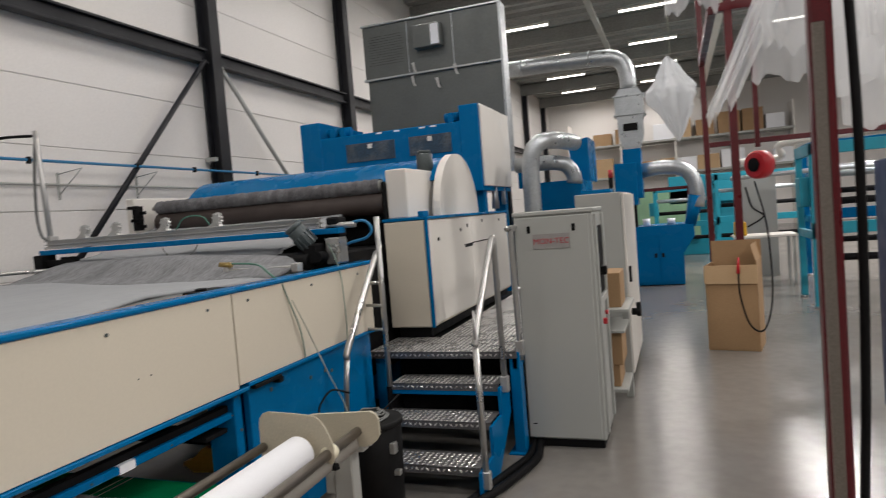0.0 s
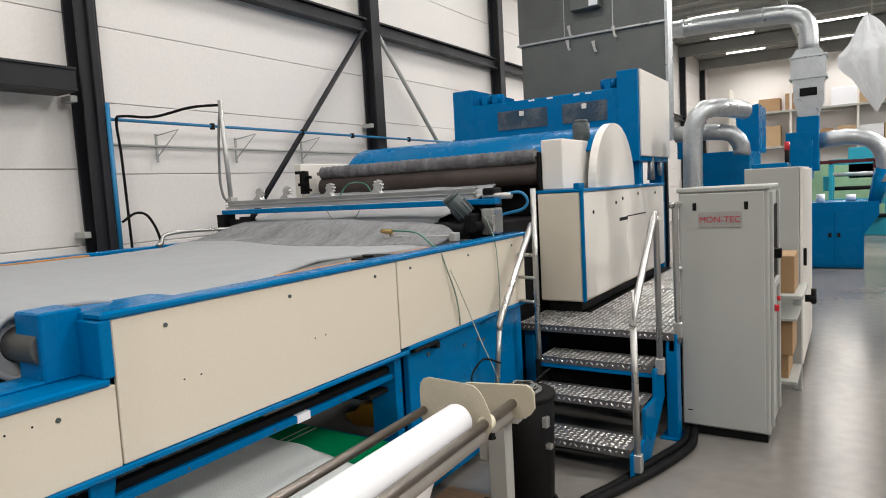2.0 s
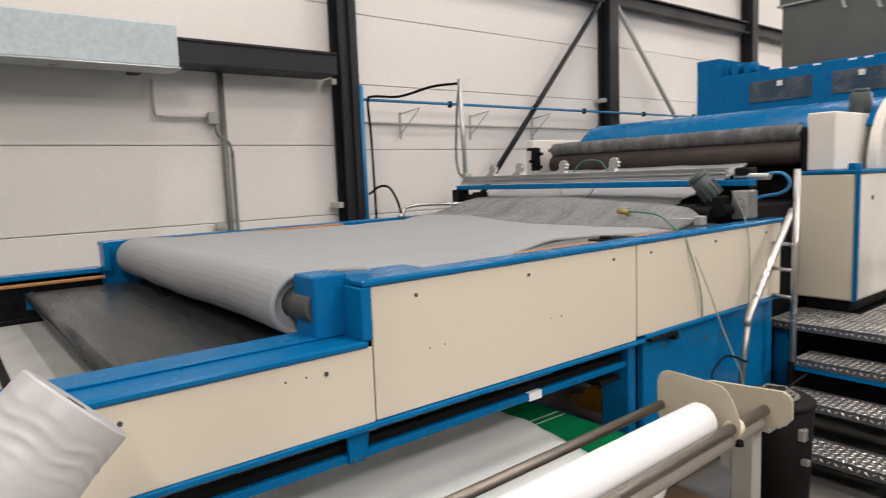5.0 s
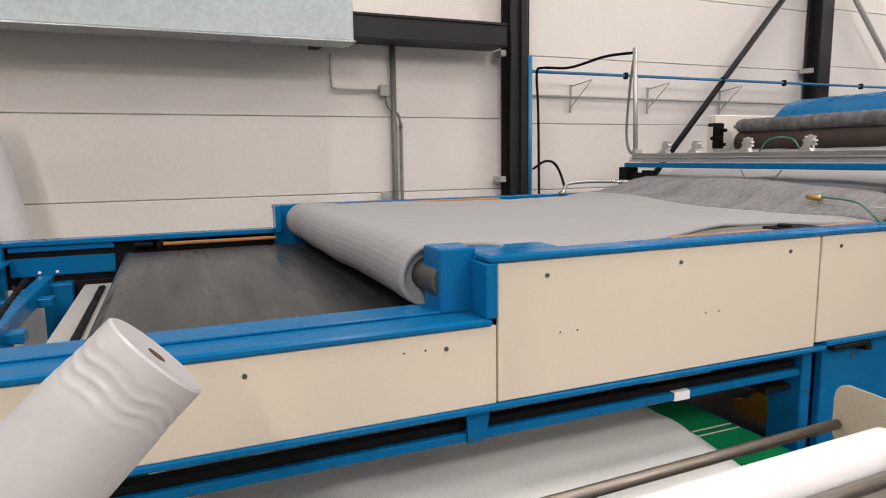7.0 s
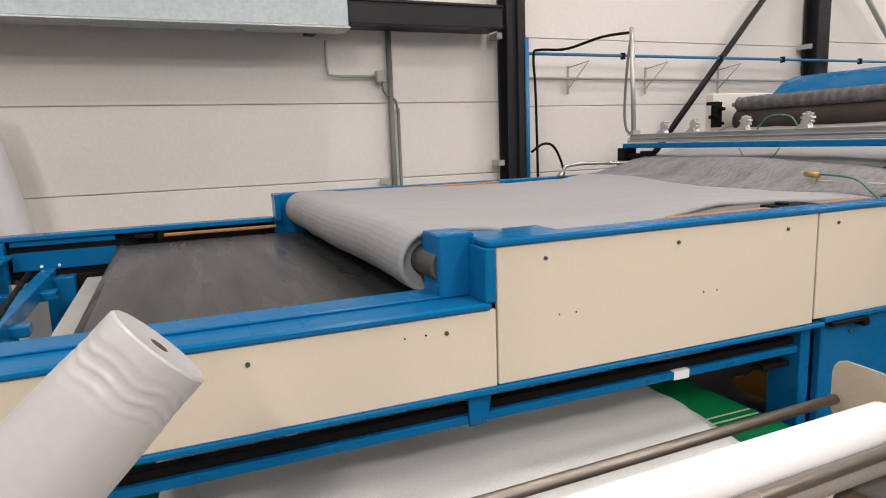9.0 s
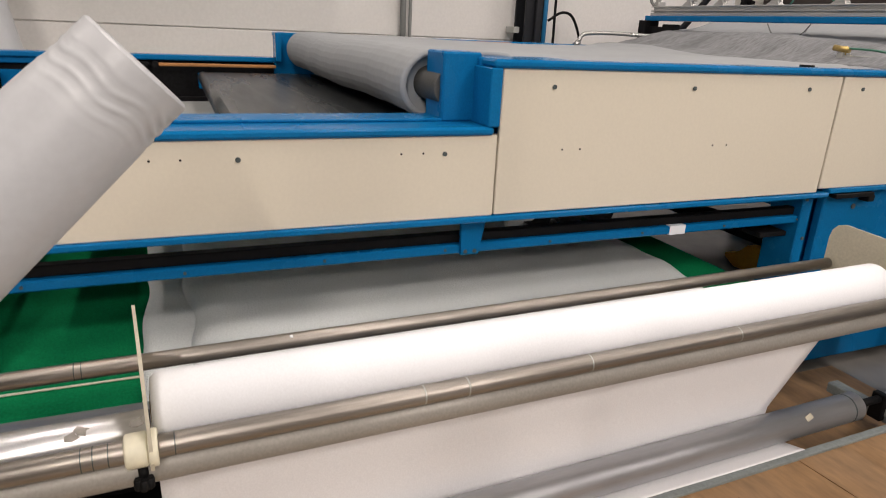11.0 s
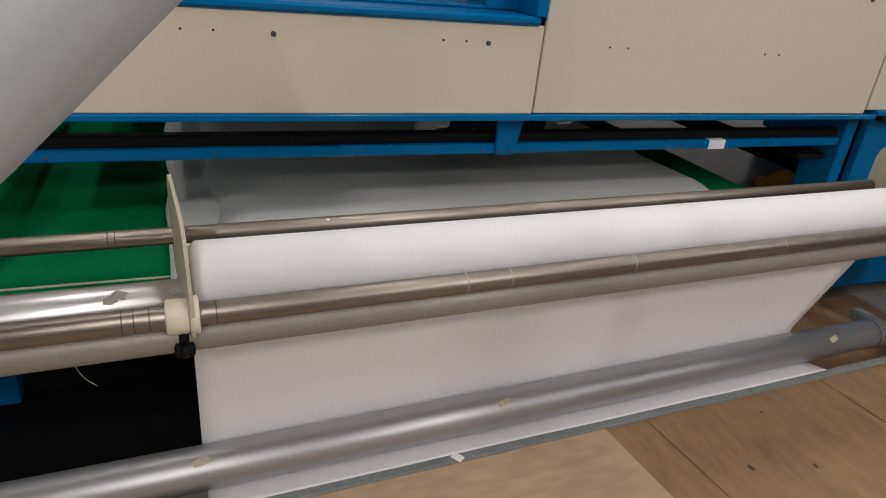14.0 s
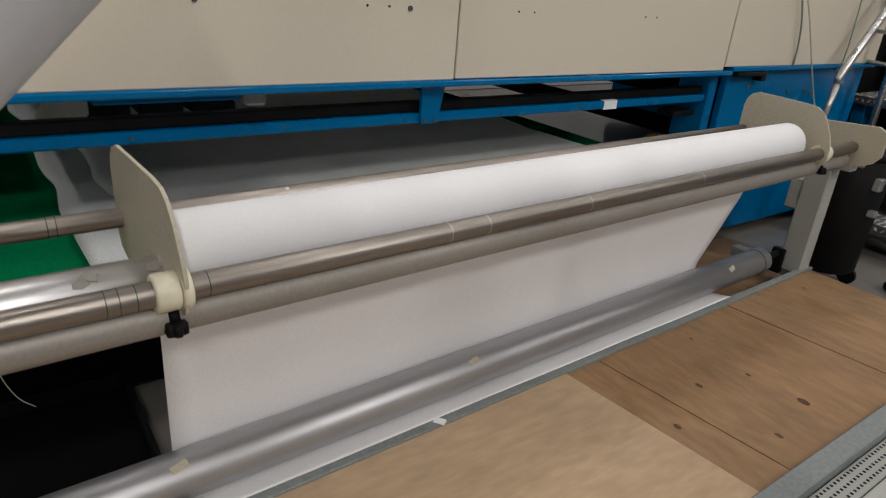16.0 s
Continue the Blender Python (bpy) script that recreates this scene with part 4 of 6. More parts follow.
def hang(u, v):
    path = [(ROLL_X - ROLL_R - 0.001, ROLL_Z), (-1.585, 0.62), (-1.592, 0.5), (-1.601, 0.35), (-1.609, 0.22), (-1.604, 0.165), (-1.582, 0.137), (-1.55, 0.1325), (-1.51, 0.136), (-1.462, 0.1435)]
    s = v * (len(path) - 1)
    i = min(int(s), len(path) - 2)
    f = s - i
    x, z = (path[i][k] * (1 - f) + path[i + 1][k] * f for k in (0, 1))
    far = 2.38 - 0.10 * min(1.0, (ROLL_Z - z) / 0.24) - 0.18 * min(1.0, max(0.0, (0.5 - z) / 0.26)) + 0.05 * max(0.0, (v - 0.6) / 0.4)
    near = 0.05 + 0.005 * v
    return (x + 0.004 * wob(u * 4, v * 3), near + (far - near) * u, z)


turned(solid("hanging_sheet", Mesh().sheet(40, 40, hang, 0.002), PAPERSHEET, "white nonwoven sheet hanging from the roll round the foot roller", "fabric sheet"))
# added black sheet: floor shade under the apron, put in as colour
solid("shade_mat", Mesh().box(-3.6, -2.22, -1.9, 2.2, 0.0, 0.008, 0.003), BLACK, "black sheet drawn for the shade under the green apron", "floor mat")
# added near-black tray shape, darkens the floor where the stand shades it
tray = thing("shade_tray", (-1.95, -0.6, 0.0), "near-black tray shape drawn for the shade under the stand", "tray")
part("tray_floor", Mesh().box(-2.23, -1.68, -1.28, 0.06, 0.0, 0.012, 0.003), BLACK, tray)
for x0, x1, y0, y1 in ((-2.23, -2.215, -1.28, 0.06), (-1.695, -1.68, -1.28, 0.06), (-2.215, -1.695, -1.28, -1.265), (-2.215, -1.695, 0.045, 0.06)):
    part("tray_rim", Mesh().box(x0, x1, y0, y1, 0.012, 0.06, 0.003), DARK_AND_SHADE, tray)
solid("loose_thread", Mesh().pipe([(-1.76, -0.235, 0.44), (-1.76, -0.223, 0.392), (-1.76, -0.206, 0.352), (-1.76, -0.182, 0.325)], 0.0010, seg=6), WIREPALE, "short pale thread hanging below the stand", "thread")


def wrapped_roll(name, top, bottom, r, label, creases=24):
    top, bottom = Vector(top), Vector(bottom)
    d = (top - bottom)
    length = d.length
    rot = d.to_track_quat("Z", "Y").to_matrix().to_4x4()
    m = Matrix.Translation(bottom) @ rot
    t = thing(name, bottom, label, "fabric roll")

    def skin(u, v):
        a = 2 * math.pi * u
        w = 0.0010 * wob(math.cos(a) * 1.6, math.sin(a) * 1.6, v * 0.8)
        gather = math.exp(-((v - 0.966) / 0.017) ** 2)
        crease = math.sin(v * 560 + 2.4 * a + 9.0 * wob(math.cos(a) * 1.2, math.sin(a) * 1.2, v * 6) + 1.5 * math.sin(a))
        w += gather * (0.0015 * max(-0.3, crease) * (0.3 + 2.2 * abs(wob(math.cos(a) * 1.8, math.sin(a) * 1.8, 3.0 + v * 14))) - 0.0022)
        rr = r * (1.0 + 0.13 * min(1.0, (1 - v) * 4.0)) + w * (1 if v < 0.985 else 0.4)
        return m @ Vector((rr * math.cos(a), rr * math.sin(a), v * length))
    part("wrapping", Mesh().sheet(112, 640, skin), WRAP, t)
    ring = Mesh()
    for r0, r1, z0, z1 in ((r * 1.0, r * 0.95, 0.0, 0.004), (r * 0.95, r * 0.55, 0.004, 0.002), (r * 0.55, 0.016, 0.002, 0.0015)):
        seg = 48
        vs = [m @ Vector((q * math.cos(2 * math.pi * i / seg), q * math.sin(2 * math.pi * i / seg), length + z)) for q, z in ((r0, z0), (r1, z1)) for i in range(seg)]
        ring.add(vs, [(i, (i + 1) % seg, seg + (i + 1) % seg, seg + i) for i in range(seg)], True)
    part("wrapped_end", ring, WRAP, t)
    part("core_hole", Mesh().cyl(m @ Vector((0, 0, length - 0.2)), m @ Vector((0, 0, length + 0.0025)), 0.0165, seg=20), KNOT, t, "dark cardboard core hole")
    return t


wrapped_roll("leaning_roll", (-1.325, 0.104, 1.445), (-1.215, -1.22, 0.188), 0.0915, "white plastic-wrapped fabric roll leaning across the stand bars")
wrapped_roll("far_leaning_roll", (-5.75, -1.15, 2.2), (-5.45, -0.7, 0.0), 0.15, "white plastic-wrapped roll leaning at the wall")

# ---- boards on the floor ----
deck = thing("wooden_floor_deck", (-1.1, 1.5, 0.0), "plywood and plank walking deck in a grey steel frame", "floor deck", kind="structure")
def deck_board(y0, y1, z0, z1, slant=0.10):
    """A board that ends against the slightly turned foot bar; its joints run a little askew."""
    left = [(-1.440 - STAND_TURN * y, y) for y in (y0, y1)]
    skew = [0.0 if y < 0 or y > 2.7 else slant * 0.58 for y in (y0, y1)]
    return Mesh().prism([left[0], (-0.862, y0 + skew[0]), (-0.862, y1 + skew[1]), left[1]], "z", z0, z1)


part("board", deck_board(-2.6, 1.172, 0.10, 0.135), PLY, deck, "pale plywood board")
for k, (y0, y1) in enumerate(((1.175, 1.325), (1.327, 1.662), (1.664, 2.09), (2.092, 2.78))):
    part("plank", deck_board(y0, y1, 0.096, 0.130 + 0.002 * (k % 2)), PLANK, deck)
part("board", Mesh().box(-2.10, -1.56, 1.9, 3.05, 0.0, 0.03, 0.003), PLANK, deck, "brown board under the stand")
part("deck_support", Mesh().box(-1.40, -0.88, -2.6, 2.78, 0.0, 0.094, 0.003), DARK_AND_SHADE, deck)
part("frame_bar", Mesh().box(-0.858, -0.798, -2.6, 2.78, 0.08, 0.150, 0.004), FRAMEGREY, deck, "grey steel frame bar")
knots = [(-1.175, 1.70, 0.010), (-1.004, 1.72, 0.020), (-0.955, 1.49, 0.013), (-1.22, 1.50, 0.014), (-1.43, 2.55, 0.010), (-1.41, 1.73, 0.008), (-1.13, 1.27, 0.012)]
for x, y, r in knots:
    m = Mesh()
    m.add([(x + r * (1 + 0.3 * wob(k, x * 9)) * math.cos(k * 0.628), y + 0.6 * r * math.sin(k * 0.628), 0.1328) for k in range(10)], [tuple(range(10))])
    part("knot", m, KNOT, deck)
perf = thing("perforated_step", (-0.6, 1.4, 0.0), "pale grey perforated sheet metal step beside the deck", "step")
part("edge_strip", Mesh().box(-0.795, -0.724, 0.4, 2.78, 0.09, 0.118, 0.003), STEPGREY, perf)
part("sheet", Mesh().box(-0.721, -0.40, 0.4, 2.78, 0.09, 0.119, 0.003), GREYPAINT, perf)
holes = Mesh()
for i in range(3):
    for j in range(128):
        x, y = -0.783 + 0.021 * i, 0.43 + 0.018 * j + (0.009 if i % 2 else 0.0)
        holes.add([(x + 0.005 * math.cos(k), y + 0.005 * math.sin(k), 0.1186) for k in (0, 1.05, 2.09, 3.14, 4.19, 5.24)], [(0, 1, 2, 3, 4, 5)])
hob = part("hole", holes, BLACK, perf)
hob["kind"] = "stuff"

# ---- stairs and platform ----


def tread(name, x0, x1, y0, y1, z, parent, pitch=0.036):
    """An aluminium plate with raised lozenges and a folded front edge."""
    plate = part(name, Mesh().box(x0, x1, y0, y1, z - 0.006, z, 0.002).box(x0, x1, y0, y0 + 0.006, z - 0.05, z, 0.002), TREAD, parent)
    v, f = [], []

    def bump(p, a, b, n):
        k = len(v)
        c = p + n * 0.004
        v.extend([p + a, p + b, p - a, p - b, c + a * 0.45, c + b * 0.45, c - a * 0.45, c - b * 0.45])
        f.extend([(k, k + 1, k + 5, k + 4), (k + 1, k + 2, k + 6, k + 5), (k + 2, k + 3, k + 7, k + 6), (k + 3, k, k + 4, k + 7), (k + 4, k + 5, k + 6, k + 7)])
    rows, cols = int((y1 - y0) / pitch), int((x1 - x0) / pitch)
    for j in range(rows):
        for i in range(cols):
            p = Vector((x0 + (i + 0.5) * pitch, y0 + (j + 0.5) * pitch, z))
            d = Vector((1, 1, 0)) if (i + j) % 2 else Vector((1, -1, 0))
            bump(p, d * 0.0125, d.cross(Vector((0, 0, 1))) * 0.0068, Vector((0, 0, 1)))
    for i in range(cols):
        p = Vector((x0 + (i + 0.5) * pitch, y0, z - 0.025))
        bump(p, Vector((0.0105, 0, 0.0105 if i % 2 else -0.0105)), Vector((0.005, 0, -0.005 if i % 2 else 0.005)), Vector((0, -1, 0)))
    m = Mesh()
    m.add(v, f)
    ob = part("tread_pattern", m, TREADTOP, plate)
    ob["kind"] = "stuff"
    return plate


stairs = thing("platform_stairs", (-1.6, 4.0, 0.0), "blue steel stairs with aluminium tread plates and tube handrails", "stairs")
SR, SL = -1.18, -1.98
for z, y in ((0.185, 3.62), (0.37, 3.90), (0.55, 4.15)):
    tread("step", SL, SR - 0.01, y, y + 0.25, z, stairs)
part("riser_bar", Mesh().box(SL, SR - 0.01, 4.153, 4.165, 0.47, 0.502, 0.003), BLUE, stairs)
tread("platform_plate", -2.24, -1.10, 4.34, 4.88, 0.73, stairs)
tread("platform_plate", -1.86, -1.10, 4.885, 7.9, 0.73, stairs)
part("stringer", Mesh().prism([(3.58, 0.0), (3.58, 0.17), (3.86, 0.17), (3.86, 0.355), (4.11, 0.355), (4.11, 0.535), (4.34, 0.535), (4.34, 0.30), (3.95, 0.0)], "x", SR - 0.008, SR + 0.012), BLUE, stairs, "blue stepped stringer")
# left stringer: same shape as the blue one, its shade put in as near-black
part("stringer", Mesh().prism([(3.58, 0.0), (3.58, 0.17), (3.86, 0.17), (3.86, 0.355), (4.11, 0.355), (4.11, 0.535), (4.34, 0.535), (4.34, 0.30), (3.95, 0.0)], "x", SL - 0.02, SL - 0.002), DARK_AND_SHADE, stairs)
part("platform_leg", Mesh().box(-1.16, -1.085, 4.36, 4.46, 0.0, 0.72, 0.005).box(-1.20, -1.05, 4.32, 4.50, 0.0, 0.012, 0.003), BLUE, stairs)
part("platform_leg", Mesh().box(-1.16, -1.085, 7.6, 7.7, 0.0, 0.72, 0.005), BLUE, stairs)
part("platform_leg", Mesh().box(-2.22, -2.14, 4.40, 4.50, 0.0, 0.72, 0.005), BLUE, stairs)
part("platform_beam", Mesh().box(-1.14, -1.10, 4.36, 7.9, 0.60, 0.722, 0.004), BLUE, stairs)
# near-black block drawn for the shade under the platform
part("platform_shade", Mesh().box(-2.24, -1.16, 4.9, 7.9, 0.05, 0.70, 0.004), DARK_AND_SHADE, stairs)
right = Mesh().pipe([(-1.155, 3.625, 0.10), (-1.155, 3.61, 0.96)], 0.02, smooth=False)
right.pipe([(-1.155, 3.60, 0.93), (-1.155, 3.66, 1.03), (-1.155, 4.02, 1.42), (-1.155, 4.12, 1.52)], 0.021, steps=8)
right.pipe([(-1.155, 4.15, 1.53), (-1.155, 4.17, 1.48), (-1.155, 4.19, 0.50)], 0.02, smooth=False).pipe([(-1.155, 4.02, 1.42), (-1.155, 4.12, 1.525), (-1.155, 4.16, 1.525), (-1.155, 4.172, 1.46)], 0.021)
right.cyl((-1.15, 3.60, 0.92), (-1.15, 3.60, 1.14), 0.008, seg=8)
hr = part("handrail", right, CHROME, stairs, "galvanised tube handrail")
for p in ((-1.155, 3.625, 0.07), (-1.155, 4.19, 0.50), (-1.085, 4.40, 0.70)):
    part("rail_clamp", Mesh().box(p[0] - 0.028, p[0] + 0.028, p[1] - 0.025, p[1] + 0.025, p[2] - 0.01, p[2] + 0.10, 0.006), ALU, hr)
r3 = Mesh().pipe([(-1.085, 4.40, 0.66), (-1.085, 4.38, 1.50), (-1.085, 4.42, 1.57), (-1.085, 4.56, 1.585), (-1.085, 7.8, 1.585)], 0.02, steps=8)
r3.cyl((-1.085, 4.40, 1.15), (-1.085, 7.8, 1.15), 0.016, seg=12)
for y in (5.6, 6.7, 7.8):
    r3.cyl((-1.085, y, 0.7), (-1.085, y, 1.585), 0.02, seg=12)
part("platform_rail", r3, CHROME, stairs, "galvanised tube guard rail")
left = Mesh().pipe([(-1.99, 3.50, 0.52), (-1.985, 3.52, 0.72), (-1.985, 3.555, 0.87)], 0.018, smooth=False)
left.pipe([(-1.985, 3.55, 0.86), (-1.985, 3.60, 0.95), (-1.985, 4.04, 1.43), (-1.985, 4.10, 1.49)], 0.021, steps=8)
left.pipe([(-1.955, 4.07, 0.55), (-1.95, 4.07, 1.74)], 0.02, smooth=False)
part("handrail", left, CHROME, stairs, "galvanised tube handrail")
for z in (0.95, 1.12, 1.28):
    part("rung", Mesh().cyl((-1.95, 4.06, z), (-2.1, 4.1, z), 0.012, seg=8), CHROME, stairs)
part("clutter_cable", Mesh().pipe([(-1.93, 3.45, 0.68), (-2.0, 3.35, 0.72), (-2.03, 3.25, 0.62), (-1.95, 3.3, 0.55), (-1.8, 3.45, 0.52), (-1.72, 3.7, 0.60)], 0.006), BLACK, stairs)
solid("floor_cable", Mesh().pipe([(-1.3, 3.2, 0.03), (-1.18, 3.5, 0.03), (-1.06, 3.85, 0.03), (-0.98, 4.2, 0.03), (-1.0, 4.42, 0.03), (-1.05, 4.9, 0.03), (-1.02, 5.6, 0.03)], 0.028), BLACK, "thick black cable lying on the concrete floor", "cable")
solid("floor_cable", Mesh().pipe([(-1.34, 3.22, 0.03), (-1.24, 3.5, 0.03), (-1.13, 3.9, 0.03), (-1.04, 4.25, 0.03), (-1.06, 4.6, 0.03), (-1.06, 5.4, 0.03)], 0.024), BLACK, "thick black cable lying on the concrete floor", "cable")
bin_ = thing("black_bin", (-1.63, 3.1, 0.0), "tall black plastic bin full of cable coils", "bin")
part("body", Mesh().cyl((-1.60, 3.06, 0.08), (-1.60, 3.06, 0.64), 0.15, 0.165, seg=32, c=0.01), BLACK, bin_)
part("rim", Mesh().cyl((-1.60, 3.06, 0.63), (-1.60, 3.06, 0.66), 0.175, seg=32, c=0.006), BLACK, bin_)
for a in (0.6, 2.6, 4.6):
    part("castor", Mesh().cyl((-1.60 + 0.13 * math.cos(a), 3.06 + 0.13 * math.sin(a) - 0.012, 0.04), (-1.60 + 0.13 * math.cos(a), 3.06 + 0.13 * math.sin(a) + 0.012, 0.04), 0.04, seg=14), BLACK, bin_)
coil = Mesh()
for k in range(5):
    z, r = 0.668 + 0.008 * k, 0.10 - 0.012 * k
    coil.pipe([(-1.60 + r * math.cos(a * 0.63 + k), 3.06 + r * math.sin(a * 0.63 + k), z + 0.005 * math.sin(a * 2 + k)) for a in range(11)], 0.005, seg=6, steps=3)
part("cable_coil", coil, WIRE, bin_, "coiled grey cables")
part("latch", Mesh().box(-1.47, -1.43, 2.98, 3.02, 0.5, 0.56, 0.005), CHROME, bin_)
part("hook", Mesh().box(-1.46, -1.42, 3.0, 3.03, 0.38, 0.41, 0.004), CHROME, bin_)

# ---- control cabinet ----
cab = thing("control_cabinet", (-0.82, 4.9, 0.0), "light grey steel control cabinet with a red lettered name plate", "cabinet")
part("plinth", Mesh().box(-1.07, -0.56, 4.53, 5.02, 0.0, 0.062, 0.004), BLACK, cab)
part("body", Mesh().box(-1.09, -0.545, 4.515, 5.05, 0.06, 1.66, 0.006), GREYPAINT, cab)
part("top_cover", Mesh().box(-1.10, -0.535, 4.50, 5.06, 1.655, 1.685, 0.006), GREYPAINT, cab)
dr = part("door", Mesh().box(-1.08, -0.57, 4.495, 4.513, 0.075, 1.645, 0.004), GREYPAINT, cab)
for x in (-0.985, -0.672):
    part("vent_slot", Mesh().box(x - 0.012, x + 0.012, 4.4915, 4.4965, 1.535, 1.585, 0.001), BLACK, dr)
part("door_mark", Mesh().box(-1.05, -1.02, 4.4925, 4.4965, 0.17, 0.177, 0.001), BLACK, dr)
sign = part("name_plate", Mesh().box(-0.96, -0.70, 4.489, 4.4945, 1.42, 1.525, 0.001), SIGNGREY, dr, "grey name plate with red letters")
tx = bpy.data.curves.new("lettering", "FONT")
tx.body, tx.size, tx.extrude, tx.align_x, tx.align_y = "MON-TEC", 0.056, 0.0008, "CENTER", "CENTER"
tmp = new("lettering", tx)
bpy.context.view_layer.update()
mesh_text = bpy.data.meshes.new_from_object(tmp.evaluated_get(bpy.context.evaluated_depsgraph_get()))
bpy.data.objects.remove(tmp)
letters = new("lettering", mesh_text)
mesh_text.transform(Matrix.Translation(Vector((-0.83, 4.4875, 1.472)) - BASE[sign.name]) @ Matrix.Rotation(math.pi / 2, 4, "X"))
mesh_text.materials.clear()
mesh_text.materials.append(SIGNRED)
letters.parent = sign
side = part("side_frame", Mesh().box(-0.545, -0.525, 4.56, 4.60, 0.1, 1.64, 0.003).box(-0.545, -0.525, 4.98, 5.03, 0.1, 1.64, 0.003).box(-0.545, -0.525, 4.60, 4.98, 1.0, 1.05, 0.003), GREYPAINT, cab)
part("side_opening", Mesh().box(-0.546, -0.538, 4.61, 4.97, 1.06, 1.55, 0.002), DARK_AND_SHADE, cab)
part("side_switch", Mesh().box(-0.54, -0.49, 4.70, 4.76, 1.2, 1.26, 0.004), BLACK, cab)
part("main_switch", Mesh().box(-0.53, -0.50, 4.62, 4.66, 0.86, 0.90, 0.004), REELRED, cab)
part("push_button", Mesh().cyl((-0.52, 4.72, 0.93), (-0.50, 4.72, 0.93), 0.016, seg=12), REELRED, cab)

cab2 = thing("grey_cabinet", (-0.75, 6.6, 0.0), "tall light grey switch cabinet standing on the floor", "cabinet")
part("plinth", Mesh().box(-0.88, -0.50, 6.25, 7.65, 0.0, 0.08, 0.004), DARK_AND_SHADE, cab2)
part("body", Mesh().box(-0.90, -0.48, 6.2, 7.7, 0.08, 1.80, 0.006), GREYPAINT, cab2)
d2 = part("door", Mesh().box(-0.478, -0.455, 6.22, 7.68, 0.10, 1.785, 0.004), OFFWHITE, cab2)
part("door_handle", Mesh().box(-0.454, -0.43, 6.28, 6.31, 0.95, 1.1, 0.004), BLACK, d2)
part("top_tray", Mesh().box(-0.86, -0.58, 6.35, 6.8, 1.80, 1.84, 0.005), BLUE, cab2)
part("signal_lamp", Mesh().cyl((-0.62, 6.9, 1.80), (-0.62, 6.9, 1.96), 0.022, seg=14), BLACK, cab2)
part("signal_lens", Mesh().cyl((-0.62, 6.9, 1.96), (-0.62, 6.9, 2.04), 0.024, seg=14), REELRED, cab2)
for i, (x0, x1, y0, y1, z0, z1) in enumerate(((-0.66, -0.46, 5.35, 5.75, 0.86, 1.14), (-0.64, -0.47, 5.3, 5.7, 0.40, 0.66), (-0.66, -0.5, 5.32, 5.72, 0.22, 0.40))):
    solid("cardboard_box", Mesh().box(x0, x1, y0, y1, z0, z1, 0.004), CARD, "brown cardboard box on the narrow side rack", "box", group="boxes on the side rack")
rk = thing("side_rack", (-0.6, 5.6, 0.0), "narrow grey rack between two cabinets", "rack")
part("upright", Mesh().box(-0.50, -0.44, 5.78, 5.84, 0.0, 0.86, 0.004), GREYPAINT, rk)
part("upright", Mesh().box(-0.70, -0.64, 5.78, 5.84, 0.0, 0.86, 0.004), GREYPAINT, rk)
part("shelf", Mesh().box(-0.72, -0.40, 5.25, 5.9, 0.83, 0.86, 0.004), GREYPAINT, rk)
part("shelf", Mesh().box(-0.72, -0.44, 5.25, 5.9, 0.19, 0.218, 0.004), GREYPAINT, rk)
part("shelf", Mesh().box(-0.72, -0.44, 5.25, 5.9, 0.668, 0.69, 0.004), GREYPAINT, rk)
part("valve", Mesh().cyl((-0.42, 5.86, 0.74), (-0.34, 5.86, 0.74), 0.03, seg=12).cyl((-0.36, 5.86, 0.70), (-0.36, 5.86, 0.82), 0.02, seg=10), BLACK, rk)

# ---- carding machine ----
card = thing("carding_machine", (-3.4, 6.0, 0.0), "blue and cream carding machine with a rounded hood and fuzzy rollers", "machine")
sb = part("side_box", Mesh().box(-2.25, -1.88, 4.825, 7.38, 0.82, 1.69, 0.006), CREAM, card, "cream side housing")
part("front_face", Mesh().box(-2.245, -1.90, 4.812, 4.826, 0.83, 1.685, 0.003), CREAM, sb)
part("trim", Mesh().box(-2.26, -1.86, 4.81, 7.40, 1.69, 1.715, 0.005), BLUE, sb)
part("trim", Mesh().box(-1.892, -1.866, 4.808, 4.83, 0.82, 1.70, 0.003), BLUE, sb)
part("trim_knob", Mesh().box(-1.95, -1.90, 4.83, 4.95, 1.715, 1.76, 0.005), BLUE, sb)
part("door_panel", Mesh().box(-1.8805, -1.870, 4.85, 5.98, 0.84, 1.68, 0.003), OFFWHITE, sb)
part("door_panel", Mesh().box(-1.8805, -1.870, 5.99, 7.36, 0.84, 1.68, 0.003), OFFWHITE, sb)
for y, z in ((5.05, 1.52), (5.65, 1.57), (5.85, 1.60), (6.35, 1.63), (7.0, 1.62)):
    part("bolt_hole", Mesh().cyl((-1.871, y, z), (-1.866, y, z), 0.017, seg=12), BLACK, sb)
part("handle_slot", Mesh().box(-1.871, -1.864, 5.74, 5.98, 1.40, 1.43, 0.002).box(-1.871, -1.865, 5.98, 6.6, 1.425, 1.435, 0.002), BLACK, sb)
part("base_gap", Mesh().box(-2.20, -1.92, 4.86, 7.36, 0.735, 0.82, 0.004), BLACK, card)
part("drive_cover", Mesh().box(-2.262, -2.075, 4.95, 5.72, 1.716, 2.125, 0.008), OFFWHITE, card, "off-white drive cover")
arc = [(5.95 + 0.58 * math.cos(math.pi * k / 28), 1.716 + 0.575 * math.sin(math.pi * k / 28)) for k in range(29)]
part("end_disc", Mesh().prism(arc, "x", -2.02, -1.95), OFFWHITE, card, "off-white rounded end cover")
hood_out = [(5.95 - 0.56 * math.cos(a), 1.716 + 0.555 * math.sin(a)) for a in [0.62 + 0.05 * k for k in range(34)]]
